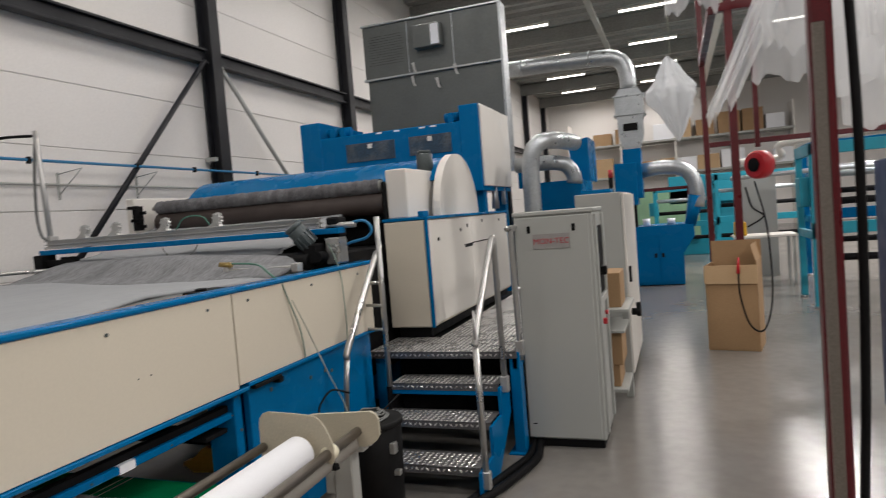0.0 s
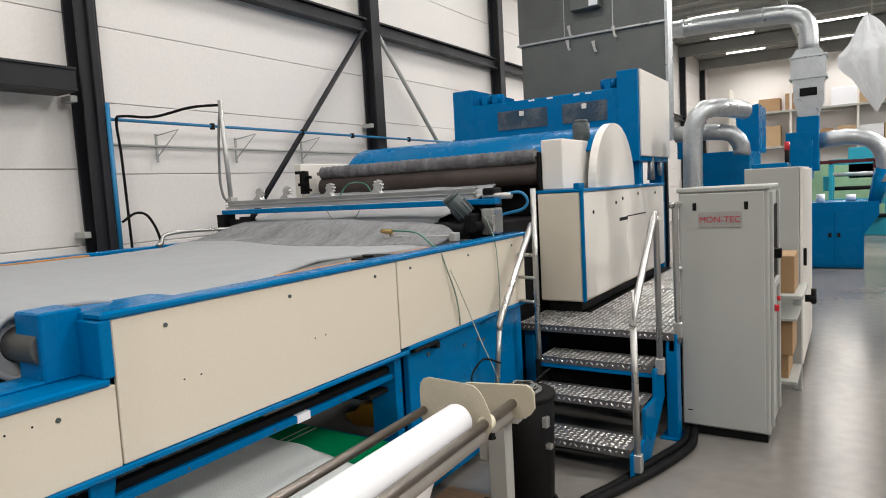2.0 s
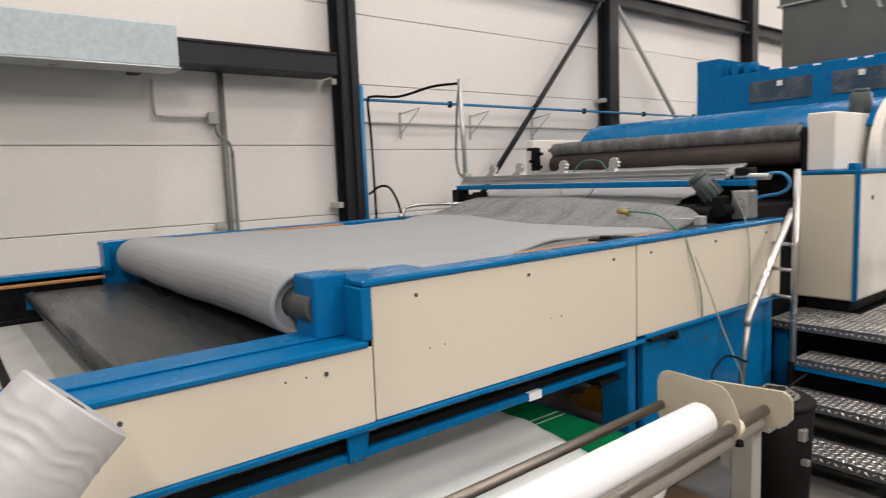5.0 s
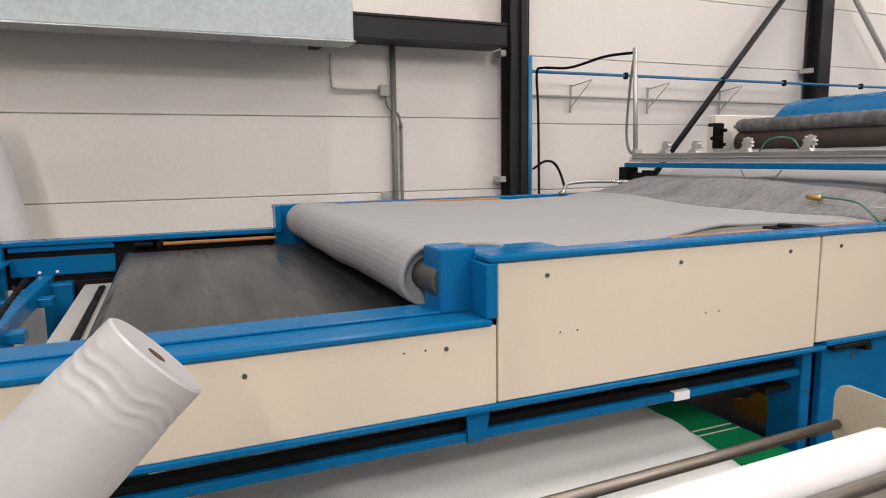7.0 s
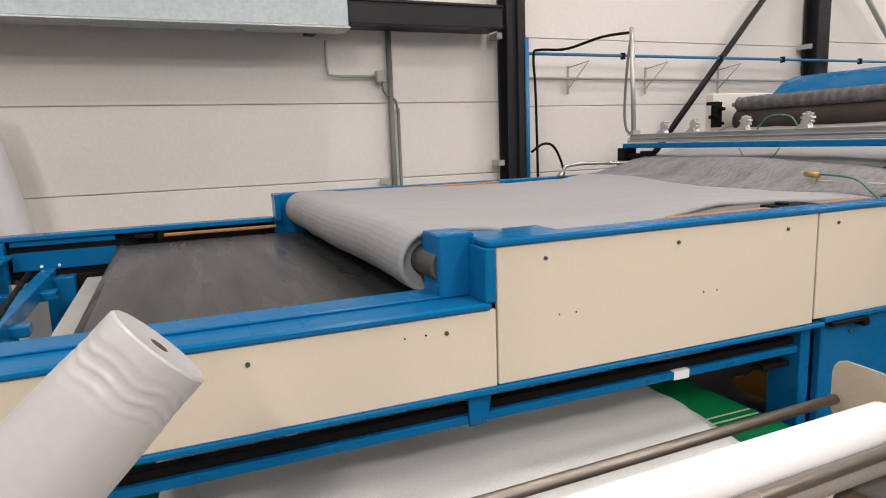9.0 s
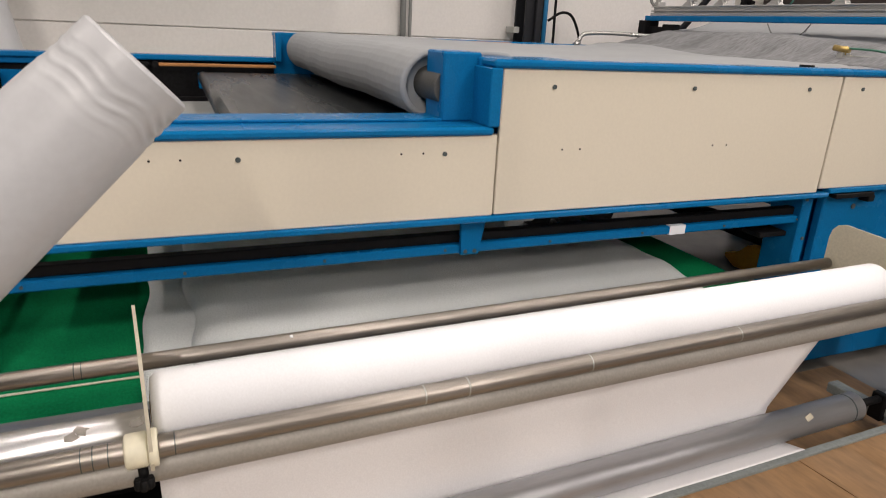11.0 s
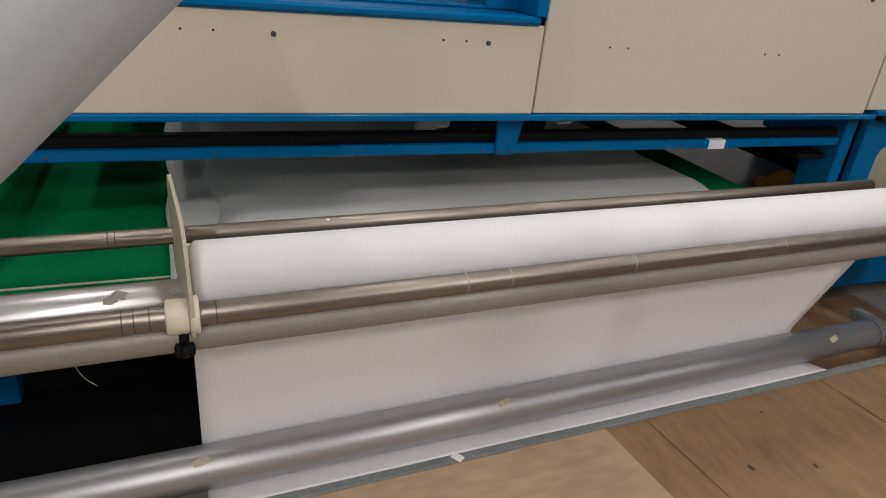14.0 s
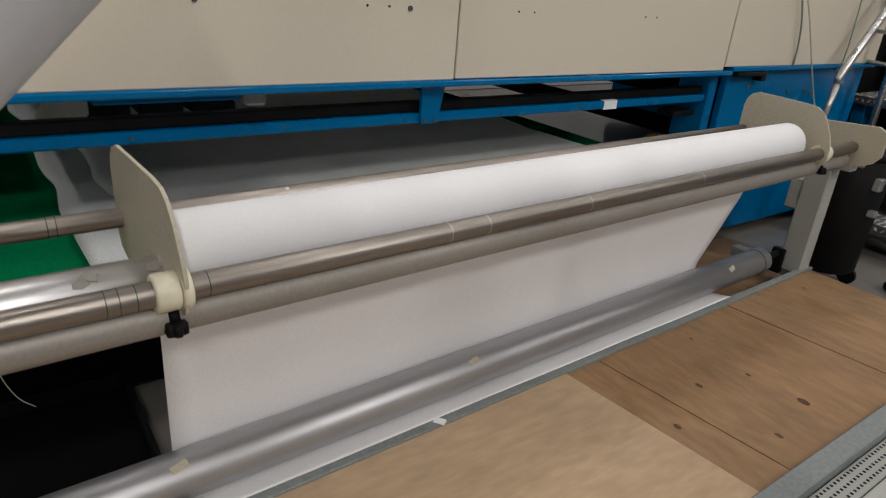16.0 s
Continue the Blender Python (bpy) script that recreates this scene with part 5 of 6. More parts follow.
hood_in = [(5.95 - 0.545 * math.cos(a), 1.716 + 0.54 * math.sin(a)) for a in [0.62 + 0.05 * k for k in range(34)]]
hm = Mesh()
v = [(x, *p) for x in (-4.80, -2.025) for p in hood_out + hood_in]
n = len(hood_out)
hm.add(v, [(i, i + 1, 2 * n + i + 1, 2 * n + i) for i in range(n - 1)] + [(n + i, 3 * n + i, 3 * n + i + 1, n + i + 1) for i in range(n - 1)], True)
hm.add([(x, *p) for x in (-4.80, -2.025) for p in (hood_out[0], hood_in[0], hood_out[-1], hood_in[-1])], [(0, 1, 5, 4), (2, 3, 7, 6)])
hm.prism(hood_out, "x", -4.82, -4.80)
part("hood", hm, BLUE, card, "glossy blue rounded hood")
part("hood_lip", Mesh().box(-4.80, -2.27, 5.42, 5.50, 2.015, 2.04, 0.005), BLACK, card)
part("top_motor", Mesh().cyl((-2.15, 5.60, 2.12), (-2.15, 5.60, 2.29), 0.075, seg=24, c=0.008).cyl((-2.15, 5.60, 2.285), (-2.15, 5.60, 2.32), 0.06, seg=24, c=0.01), MOTOR, card, "dark grey upright motor")
part("brown_roller", Mesh().cyl((-2.30, 5.02, 1.855), (-4.72, 5.02, 1.855), 0.095, seg=36, c=0.004), BROWN, card, "dark brown roller")
# near-black block holds the shade behind the rollers
part("roller_back", Mesh().box(-4.75, -2.27, 5.16, 5.45, 1.5, 2.03, 0.01), DARK_AND_SHADE, card)
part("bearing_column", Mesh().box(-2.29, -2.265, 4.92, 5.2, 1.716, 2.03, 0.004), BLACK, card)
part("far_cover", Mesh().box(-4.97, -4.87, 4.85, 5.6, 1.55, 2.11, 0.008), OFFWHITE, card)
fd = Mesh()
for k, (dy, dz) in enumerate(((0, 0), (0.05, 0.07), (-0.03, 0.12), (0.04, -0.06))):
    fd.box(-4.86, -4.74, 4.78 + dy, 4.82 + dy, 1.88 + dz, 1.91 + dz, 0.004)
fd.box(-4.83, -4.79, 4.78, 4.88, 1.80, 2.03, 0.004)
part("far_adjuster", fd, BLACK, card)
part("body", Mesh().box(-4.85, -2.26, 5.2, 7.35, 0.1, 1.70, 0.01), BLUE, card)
part("feed_table", Mesh().box(-4.85, -2.30, 4.22, 5.2, 0.5, 1.50, 0.01), DARK_AND_SHADE, card)
fuzzy = thing("fuzzy_roller", (-3.5, 5.0, 2.0), "fuzzy fibre-covered roller turning on the carding machine", "roller")


def fuzz_skin(u, v):
    a = 2 * math.pi * u
    r = 0.062 + 0.006 * wob(math.cos(a) * 3, math.sin(a) * 3, v * 40) + 0.003 * math.sin(v * 190 + 3 * math.sin(a))
    return (-2.33 - 2.38 * v, 5.0 + r * math.cos(a), 2.0 + r * math.sin(a))


part("sleeve", Mesh().sheet(28, 150, fuzz_skin), FUZZ, fuzzy)
part("shaft", Mesh().cyl((-2.28, 5.0, 2.0), (-4.78, 5.0, 2.0), 0.02, seg=12), STEEL, fuzzy)
part("end_cap", Mesh().cyl((-2.325, 5.0, 2.0), (-2.335, 5.0, 2.0), 0.055, seg=20), GREYPAINT, fuzzy)

# ---- tall machine and ducts beyond ----
tall = thing("needle_machine", (-3.4, 8.4, 0.0), "tall blue machine with a white side cover", "machine")
part("cross_head", Mesh().box(-4.70, -2.43, 7.70, 9.0, 2.25, 2.86, 0.01), BLUE, tall)
part("end_block", Mesh().box(-2.46, -2.215, 7.69, 9.1, 1.98, 3.05, 0.008), BLUE, tall)
part("side_cover", Mesh().box(-2.216, -2.19, 7.74, 9.12, 2.04, 3.05, 0.006), OFFWHITE, tall, "white side cover")
part("end_block", Mesh().box(-4.72, -4.42, 7.69, 9.0, 2.2, 3.08, 0.008), BLUE, tall)
for x0, x1 in ((-4.05, -3.35), (-3.15, -2.58)):
    part("window", Mesh().box(x0, x1, 7.69, 7.702, 2.50, 2.74, 0.003), RECESS, tall)
    part("window_latch", Mesh().box((x0 + x1) / 2 - 0.03, (x0 + x1) / 2 + 0.03, 7.68, 7.692, 2.66, 2.72, 0.003), OFFWHITE, tall)
for x in (-4.25, -4.1, -2.58):
    part("top_lug", Mesh().box(x - 0.04, x + 0.04, 7.72, 7.9, 2.86, 2.98, 0.006).cyl((x - 0.09, 7.8, 2.93), (x + 0.09, 7.8, 2.93), 0.06, seg=16), BLUE, tall)
for k, x in enumerate((-3.6, -3.35, -3.0, -2.85)):
    part("paint_chip", Mesh().box(x, x + 0.08, 7.697, 7.7015, 2.83, 2.85, 0.001), PAPER, tall)
for x in (-2.42, -4.62):
    for y in (7.85, 8.9):
        part("leg", Mesh().box(x, x + 0.16, y, y + 0.16, 0.0, 2.26, 0.006), BLUE, tall)
part("bed", Mesh().box(-4.5, -2.3, 7.9, 9.0, 0.3, 1.5, 0.01), BLUE, tall)
part("hanging_fitting", Mesh().cyl((-2.24, 8.3, 1.75), (-2.24, 8.3, 2.04), 0.05, 0.035, seg=14), GALV, tall)
part("hanging_fitting", Mesh().cyl((-2.24, 8.75, 1.8), (-2.24, 8.75, 2.04), 0.03, seg=12), GALV, tall)
part("control_box", Mesh().box(-2.05, -1.86, 8.9, 9.0, 2.0, 2.33, 0.006), BLUE, tall)

plen = thing("filter_plenum", (-3.4, 10.2, 0.0), "large dull grey sheet metal filter housing with clamped seams", "filter housing")
part("lower_body", Mesh().box(-4.50, -2.30, 9.5, 9.72, 2.3, 3.93, 0.006), PLENUM, plen)
part("upper_body", Mesh().box(-4.53, -2.29, 9.48, 9.72, 3.95, 4.78, 0.006), PLENUM, plen)
part("seam_flange", Mesh().box(-4.55, -2.27, 9.45, 9.74, 3.925, 3.955, 0.003), GALV, plen)
part("top_flange", Mesh().box(-4.55, -2.27, 9.45, 9.74, 4.77, 4.80, 0.003), GALV, plen)
part("corner_flange", Mesh().box(-2.305, -2.265, 9.455, 9.74, 2.3, 4.78, 0.003), GALV, plen)
for x in (-3.78, -3.04):
    part("panel_seam", Mesh().box(x, x + 0.012, 9.476, 9.482, 3.96, 4.77, 0.002), GALV, plen)
dots = Mesh()
for i in range(34):
    for j in range(12):
        x, z = -4.42 + 0.018 * i * 2 + (0.018 if j % 2 else 0), 4.16 + 0.04 * j
        if x < -3.85 or -3.0 < x < -2.45:
            dots.add([(x + 0.007 * math.cos(k), 9.4765, z + 0.007 * math.sin(k)) for k in (0, 1.05, 2.09, 3.14, 4.19, 5.24)], [(0, 1, 2, 3, 4, 5)])
dots_ob = part("perforation", dots, DARK_AND_SHADE, plen)
dots_ob["kind"] = "stuff"
part("inspection_box", Mesh().box(-3.62, -3.18, 9.32, 9.48, 4.28, 4.62, 0.006), PLENUM, plen)
part("label", Mesh().box(-3.33, -3.20, 9.314, 9.3205, 4.30, 4.60, 0.001), PAPER, plen, "white label")
for x, z in ((-3.72, 4.1), (-3.05, 3.98), (-3.75, 3.90), (-3.35, 3.82)):
    part("torn_tape", Mesh().prism([(x, z), (x + 0.05, z + 0.01), (x + 0.06, z - 0.1), (x + 0.09, z - 0.16), (x + 0.04, z - 0.15)], "y", 9.44, 9.446), ALU, plen, "torn silver tape")
part("stand_leg", Mesh().box(-4.4, -4.3, 9.58, 9.68, 0, 2.3), DARKSTEEL, plen)
part("stand_leg", Mesh().box(-2.45, -2.35, 9.58, 9.68, 0, 2.3), DARKSTEEL, plen)
duct = thing("extraction_duct", (-0.8, 13.5, 0.0), "galvanised round extraction duct bending down to a fan", "duct")
part("round_duct", Mesh().pipe([(-3.4, 13.5, 4.66), (-2.2, 13.5, 4.63), (-1.35, 13.5, 4.60), (-1.0, 13.5, 4.56), (-0.81, 13.5, 4.38), (-0.77, 13.5, 4.1), (-0.77, 13.5, 3.9)], 0.16, seg=24, steps=2), GALV, duct)
for x in (-2.9, -1.5):
    part("duct_ring", Mesh().cyl((x, 13.5, 4.645 if x < -2 else 4.61), (x + 0.04, 13.5, 4.645 if x < -2 else 4.61), 0.172, seg=24), GALV, duct)
part("square_duct", Mesh().prism([(-0.95, 3.9), (-0.59, 3.9), (-0.50, 3.75), (-0.50, 3.40), (-0.53, 3.3), (-0.53, 3.0), (-0.62, 2.72), (-0.92, 2.72), (-1.0, 3.0), (-1.0, 3.3), (-1.04, 3.4), (-1.04, 3.75)], "y", 13.3, 13.7), GALV, duct)
part("damper", Mesh().box(-0.90, -0.63, 13.28, 13.302, 3.08, 3.22, 0.003), BLACK, duct)
for z in (3.75, 3.38):
    part("duct_flange", Mesh().box(-1.07, -0.47, 13.27, 13.73, z, z + 0.03, 0.003), GALV, duct)
part("fan_housing", Mesh().box(-1.12, -0.70, 13.2, 13.8, 1.62, 2.45, 0.01).box(-0.95, -0.60, 13.25, 13.75, 1.75, 2.72, 0.01), BLUE, duct, "blue fan housing")
part("fan_stand", Mesh().box(-0.95, -0.75, 13.4, 13.6, 1.16, 1.64, 0.006), DARK_AND_SHADE, duct)
part("branch_duct", Mesh().pipe([(-0.62, 13.5, 2.28), (-0.2, 13.5, 2.32), (0.15, 13.5, 2.25), (0.32, 13.5, 2.05), (0.38, 13.5, 1.75), (0.36, 13.5, 1.5)], 0.14, seg=20, steps=2), GALV, duct)
part("blue_funnel", Mesh().cyl((0.36, 13.5, 1.72), (0.22, 13.5, 1.15), 0.15, 0.10, seg=20), BLUE, duct)
base = thing("blue_base_cabinet", (-0.3, 13.7, 0.0), "bright blue steel base cabinet with two doors", "cabinet")
part("body", Mesh().prism([(-0.82, 0.02), (0.075, 0.02), (0.075, 0.62), (0.29, 0.95), (0.29, 1.18), (-0.82, 1.18)], "y", 13.36, 14.4), BLUE, base)
for x0, x1 in ((-0.80, -0.38), (-0.365, 0.05)):
    dd = part("door", Mesh().box(x0, x1, 13.345, 13.36, 0.06, 1.0, 0.004), BLUE, base)
    hx = x1 - 0.06 if x0 < -0.5 else x0 + 0.06
    part("lock", Mesh().box(hx - 0.025, hx + 0.025, 13.33, 13.347, 0.56, 0.64, 0.003), DARK_AND_SHADE, dd)
part("top_frame", Mesh().box(-0.80, 0.25, 13.5, 13.56, 1.86, 1.92, 0.004).box(0.2, 0.25, 13.5, 13.56, 1.18, 1.9, 0.004).box(-0.80, -0.75, 13.5, 13.56, 1.18, 1.9, 0.004), RED, base)
part("bottle", Mesh().cyl((-0.6, 13.8, 1.18), (-0.6, 13.8, 1.32), 0.07, seg=14), PAPER, base)
part("spool", Mesh().cyl((-0.2, 13.8, 1.24), (-0.05, 13.8, 1.24), 0.06, seg=12), PAPER, base)
cond = thing("blower_unit", (-1.5, 9.4, 0.0), "blue blower unit with galvanised suction pipes", "blower")
part("lower_box", Mesh().box(-1.82, -1.2, 9.0, 10.2, 0.1, 2.06, 0.008), BLUE, cond)
part("upper_box", Mesh().prism([(-1.45, 2.06), (-1.2, 2.06), (-1.2, 2.72), (-1.5, 2.66)], "y", 10.0, 10.9), BLUE, cond)
part("riser_pipe", Mesh().pipe([(-1.70, 8.1, 1.0), (-1.70, 8.1, 2.0), (-1.68, 8.1, 2.35), (-1.58, 8.15, 2.53), (-1.40, 8.4, 2.56), (-1.25, 8.9, 2.55)], 0.11, seg=20, steps=2), GALV, cond)
part("second_pipe", Mesh().pipe([(-2.0, 8.6, 2.30), (-1.6, 8.6, 2.30), (-1.35, 8.65, 2.26), (-1.25, 8.7, 2.10), (-1.25, 8.7, 2.0)], 0.10, seg=20, steps=2), GALV, cond)
part("pipe_foot", Mesh().box(-1.8, -1.6, 8.0, 8.2, 0.0, 1.0, 0.005), DARK_AND_SHADE, cond)

# ---- open carton, red posts, hose reel ----
box_ = thing("open_carton", (0.55, 7.85, 0.0), "tall open brown cardboard box standing on the floor", "box")
rot = Matrix.Translation((0.55, 7.82, 0)) @ Matrix.Rotation(radians(-12), 4, "Z")
w, d, h = 0.26, 0.24, 0.93
part("wall", Mesh().box(-w, w, -d, -d + 0.008, 0, h, 0.001, rot), CARD, box_)
part("wall", Mesh().box(-w, w, d - 0.008, d, 0, h + 0.24, 0.001, rot), CARD, box_)
part("wall", Mesh().box(-w, -w + 0.008, -d, d, 0, h, 0.001, rot), CARD, box_)
part("wall", Mesh().box(w - 0.008, w, -d, d, 0, h + 0.05, 0.001, rot), CARD, box_)
part("bottom", Mesh().box(-w, w, -d, d, 0.001, 0.01, 0.001, rot), CARD, box_)
part("flap", Mesh().box(-w - 0.006, w + 0.006, -d - 0.02, -d - 0.012, h - 0.2, h, 0.001, rot), CARDLIGHT, box_, "pale folded-down flap")
part("flap", Mesh().box(-0.004, 0.004, -d, d, 0, 0.22, 0.001, rot @ Matrix.Translation((w, 0, h)) @ Matrix.Rotation(radians(-14), 4, "Y")), CARD, box_)
for name, x, y, r, label in (("red_post", 0.70, 8.65, 0.045, "dark red steel post of the plastic sheet frame"), ("red_post", 0.53, 12.0, 0.045, "dark red steel post of the plastic sheet frame"),
                             ("red_post", 0.366, 1.90, 0.027, "dark red steel post with a bare metal strip")):
    p = thing(name, (x, y, 0), label, "post", group="red posts")
    part("shaft", Mesh().box(x - r, x + r, y - r, y + r, 0.0, 6.8, 0.008), RED, p)
    part("foot_plate", Mesh().box(x - 0.08, x + 0.08, y - 0.08, y + 0.08, 0.0, 0.012, 0.002), RED, p)
    if y < 3:
        part("metal_strip", Mesh().box(x - 0.022, x + 0.006, y - r - 0.006, y - r + 0.002, 0.02, 2.11, 0.002), STEEL, p, "bare metal strip")
        part("hose", Mesh().pipe([(x + 0.06, y, 2.4), (x + 0.07, y - 0.02, 1.8), (x + 0.065, y, 1.2), (x + 0.03, y - 0.02, 0.6)], 0.012), BLACK, p)
beam = thing("red_frame_beam", (2.0, 8.7, 3.9), "dark red steel beams carrying plastic sheets", "beam", kind="structure")
part("beam", Mesh().box(0.55, 5.5, 8.6, 8.7, 3.88, 3.98, 0.006).box(0.48, 0.58, 8.7, 12.0, 3.88, 3.98, 0.006), RED, beam)
part("beam", Mesh().box(0.58, 5.5, 11.95, 12.05, 2.5, 2.58, 0.006), RED, beam)
reel = thing("hose_reel", (1.02, 9.0, 2.03), "red round hose reel hanging from the frame", "hose reel")
part("drum", Mesh().cyl((0.93, 8.92, 2.03), (1.06, 9.05, 2.03), 0.175, seg=32, c=0.03), REELRED, reel)
part("hub", Mesh().cyl((0.905, 8.895, 2.03), (0.932, 8.922, 2.03), 0.085, seg=24, c=0.02), BLACK, reel, "black hub")
part("bracket", Mesh().box(0.96, 1.02, 8.98, 9.02, 2.25, 3.9, 0.004), RED, reel)
part("hose", Mesh().pipe([(0.9, 8.7, 1.82), (0.95, 8.2, 1.3), (0.92, 7.75, 0.6), (0.80, 7.5, 0.25), (0.66, 7.48, 0.3), (0.58, 7.49, 0.6), (0.57, 7.5, 0.85)], 0.010), BLACK, reel, "thin black hose hanging in a loop")
part("nozzle", Mesh().cyl((0.57, 7.5, 0.85), (0.58, 7.49, 1.02), 0.02, 0.01, seg=10), REELRED, reel)


def bag(name, c, size, seed, mat, label):
    """A crumpled hanging plastic bag."""
    c = Vector(c)

    def skin(u, v):
        a = 2 * math.pi * u
        body = min(1.0, v / 0.38) ** 0.8 * (1.0 - max(0.0, (v - 0.45) / 0.55) ** 1.3)
        folds = 0.16 * math.sin(5 * a + 7 * v + seed) + 0.10 * math.sin(9 * a - 5 * v) + 0.30 * wob(math.cos(a) + seed, math.sin(a), v * 2.2, 1.3)
        folds += 0.14 * (0.28 - abs(wob(math.cos(a) * 1.4, math.sin(a) * 1.4 + seed, v * 3.5, 2.4)))
        r = 0.05 + 0.95 * body * (1 + folds)
        sway = 0.35 * size[0] * (v - 0.4)
        return c + Vector((math.cos(a) * size[0] * r + sway, math.sin(a) * size[1] * r, size[2] * (1 - 2 * v) + 0.03 * wob(math.cos(a) * 2, math.sin(a) * 2, v * 3)))
    t = thing(name, c, label, "plastic bag", "hanging plastic bags")
    part("bag", Mesh().sheet(110, 90, skin), mat, t)
    part("cord", Mesh().cyl(c + Vector((0, 0, size[2] * 0.9)), (c.x, c.y, 4.2), 0.004, seg=6), WIREPALE, t)


bag("plastic_bag", (0.02, 6.0, 2.55), (0.175, 0.13, 0.36), 1.0, BAG, "crumpled white plastic bag hanging from above")


def film(name, x0, x1, y, z0, z1, seed, slant=0.0, dy=0.0):
    def skin(u, v):
        x = x0 + (x1 - x0) * u + slant * v
        hem = 0.16 * wob(u * 5 + seed, 1.7) + 0.10 * wob(u * 13 + seed, 4.1)
        return (x, y + dy * u + 0.10 * math.sin(u * 17 + seed + v * 2) + 0.07 * wob(u * 9, v * 5, seed), z1 - (z1 - z0 + hem) * v)
    solid(name, Mesh().sheet(80, 44, skin), FILM, "large clear plastic film sheet hanging in folds", "plastic sheet", group="hanging plastic sheets")


film("plastic_sheet", 0.55, 1.3, 5.4, 2.7, 4.2, 2.0, 0.12)
film("plastic_sheet", 0.75, 1.9, 6.0, 2.55, 4.2, 5.0, -0.1)
film("plastic_sheet", 0.0, 0.55, 6.0, 3.25, 4.2, 9.0)
film("plastic_sheet", 1.2, 3.2, 7.4, 2.6, 4.2, 12.0, 0.2)
film("plastic_sheet", 1.5, 3.3, 7.4, 2.3, 4.2, 31.0, 0.1, 0.3)
film("plastic_sheet", 1.45, 2.6, 6.0, 2.75, 4.2, 37.0, 0.05, 0.3)
film("plastic_sheet", 1.10, 1.32, 5.4, 2.35, 4.2, 17.0, -0.85)
for y in (5.4, 6.0, 7.4):
    part("beam", Mesh().box(-0.3, 3.4, y - 0.02, y + 0.02, 4.2, 4.26, 0.004), RED, beam)
for x in (0.60, 3.3):
    part("beam", Mesh().box(x, x + 0.08, 5.2, 12.0, 4.26, 4.34, 0.004), RED, beam)

# ---- machines and tables across the aisle ----


def frame_machine(name, x, y, sx, sy, h, mat, label):
    t = thing(name, (x + sx / 2, y + sy / 2, 0), label, "machine", group="machines across the aisle")
    for px in (x, x + sx - 0.09):
        for py in (y, y + sy - 0.09):
            part("leg", Mesh().box(px, px + 0.09, py, py + 0.09, 0.0, h, 0.006), mat, t)
            part("foot", Mesh().cyl((px + 0.045, py + 0.045, 0), (px + 0.045, py + 0.045, 0.03), 0.06, seg=12), GALV, t)
    part("crossbar", Mesh().box(x, x + sx, y, y + 0.07, h * 0.45, h * 0.52, 0.005), mat, t)
    part("crossbar", Mesh().box(x, x + sx, y, y + 0.07, h * 0.93, h, 0.005), mat, t)
    part("sidebar", Mesh().box(x, x + 0.07, y, y + sy, h * 0.93, h, 0.005), mat, t)
    part("sidebar", Mesh().box(x, x + 0.07, y, y + sy, h * 0.42, h * 0.47, 0.005), mat, t)
    for k in range(4):
        z = h * (0.3 + 0.17 * k)
        part("roller", Mesh().cyl((x + 0.08, y + 0.2 + 0.12 * k, z), (x + sx - 0.08, y + 0.2 + 0.12 * k, z), 0.05, seg=14), GALV if k % 2 else DARK_AND_SHADE, t)
    part("motor_box", Mesh().box(x - 0.12, x + 0.12, y + 0.1, y + 0.45, h * 0.62, h * 0.80, 0.01), mat, t)
    return t


frame_machine("blue_frame_machine", 1.75, 10.2, 1.8, 1.2, 2.3, TEAL, "blue steel frame machine with rollers")
frame_machine("blue_frame_machine", 2.3, 12.8, 2.2, 1.4, 2.5, BLUE, "blue steel frame machine with rollers")
frame_machine("blue_frame_machine", 0.9, 17.5, 2.6, 1.5, 2.2, TEAL, "teal steel frame machine with rollers")
frame_machine("blue_frame_machine", -0.6, 18.5, 1.6, 1.2, 2.0, TEAL, "teal steel frame machine with rollers")
pg = thing("panel_machine", (0.3, 20.6, 0), "pale green and teal machine with panels", "machine")
part("panel", Mesh().box(-1.4, 0.6, 20.0, 20.2, 0.5, 2.0, 0.01), PALEGREEN, pg)
part("base", Mesh().box(-1.4, 2.2, 20.2, 21.2, 0.0, 1.5, 0.01), TEAL, pg)
part("top", Mesh().box(-0.2, 2.2, 20.0, 21.2, 1.5, 2.3, 0.01), TEAL, pg)
tb = thing("white_work_table", (1.45, 13.3, 0), "white work table with steel legs", "table")
part("tabletop", Mesh().box(0.95, 2.0, 12.9, 13.7, 0.86, 0.90, 0.005), OFFWHITE, tb)
for x in (1.0, 1.9):
    for y in (12.95, 13.6):
        part("leg", Mesh().box(x, x + 0.05, y, y + 0.05, 0.0, 0.86, 0.004), GREYPAINT, tb)
wc = thing("grey_wall_cabinet", (1.5, 14.6, 0), "light grey cabinet behind the work table", "cabinet")
part("body", Mesh().box(1.15, 1.85, 14.3, 14.9, 0.0, 2.0, 0.008), GREYPAINT, wc)
part("cable", Mesh().pipe([(1.3, 14.28, 1.8), (1.4, 14.25, 1.4), (1.6, 14.25, 1.2), (1.3, 14.25, 1.0)], 0.015), BLACK, wc)
solid("yellow_case", Mesh().box(0.98, 1.18, 13.1, 13.4, 0.902, 1.15, 0.01), YELLOW, "yellow tool case on the work table", "case")
pr = thing("overhead_pipes", (1.8, 12.0, 2.3), "white overhead pipes above the machines", "pipe")
part("pipe", Mesh().pipe([(1.0, 13, 2.25), (1.6, 13, 2.25), (1.8, 13, 2.3), (1.85, 12.6, 2.5), (3.5, 12.0, 2.5)], 0.06, seg=12), OFFWHITE, pr)
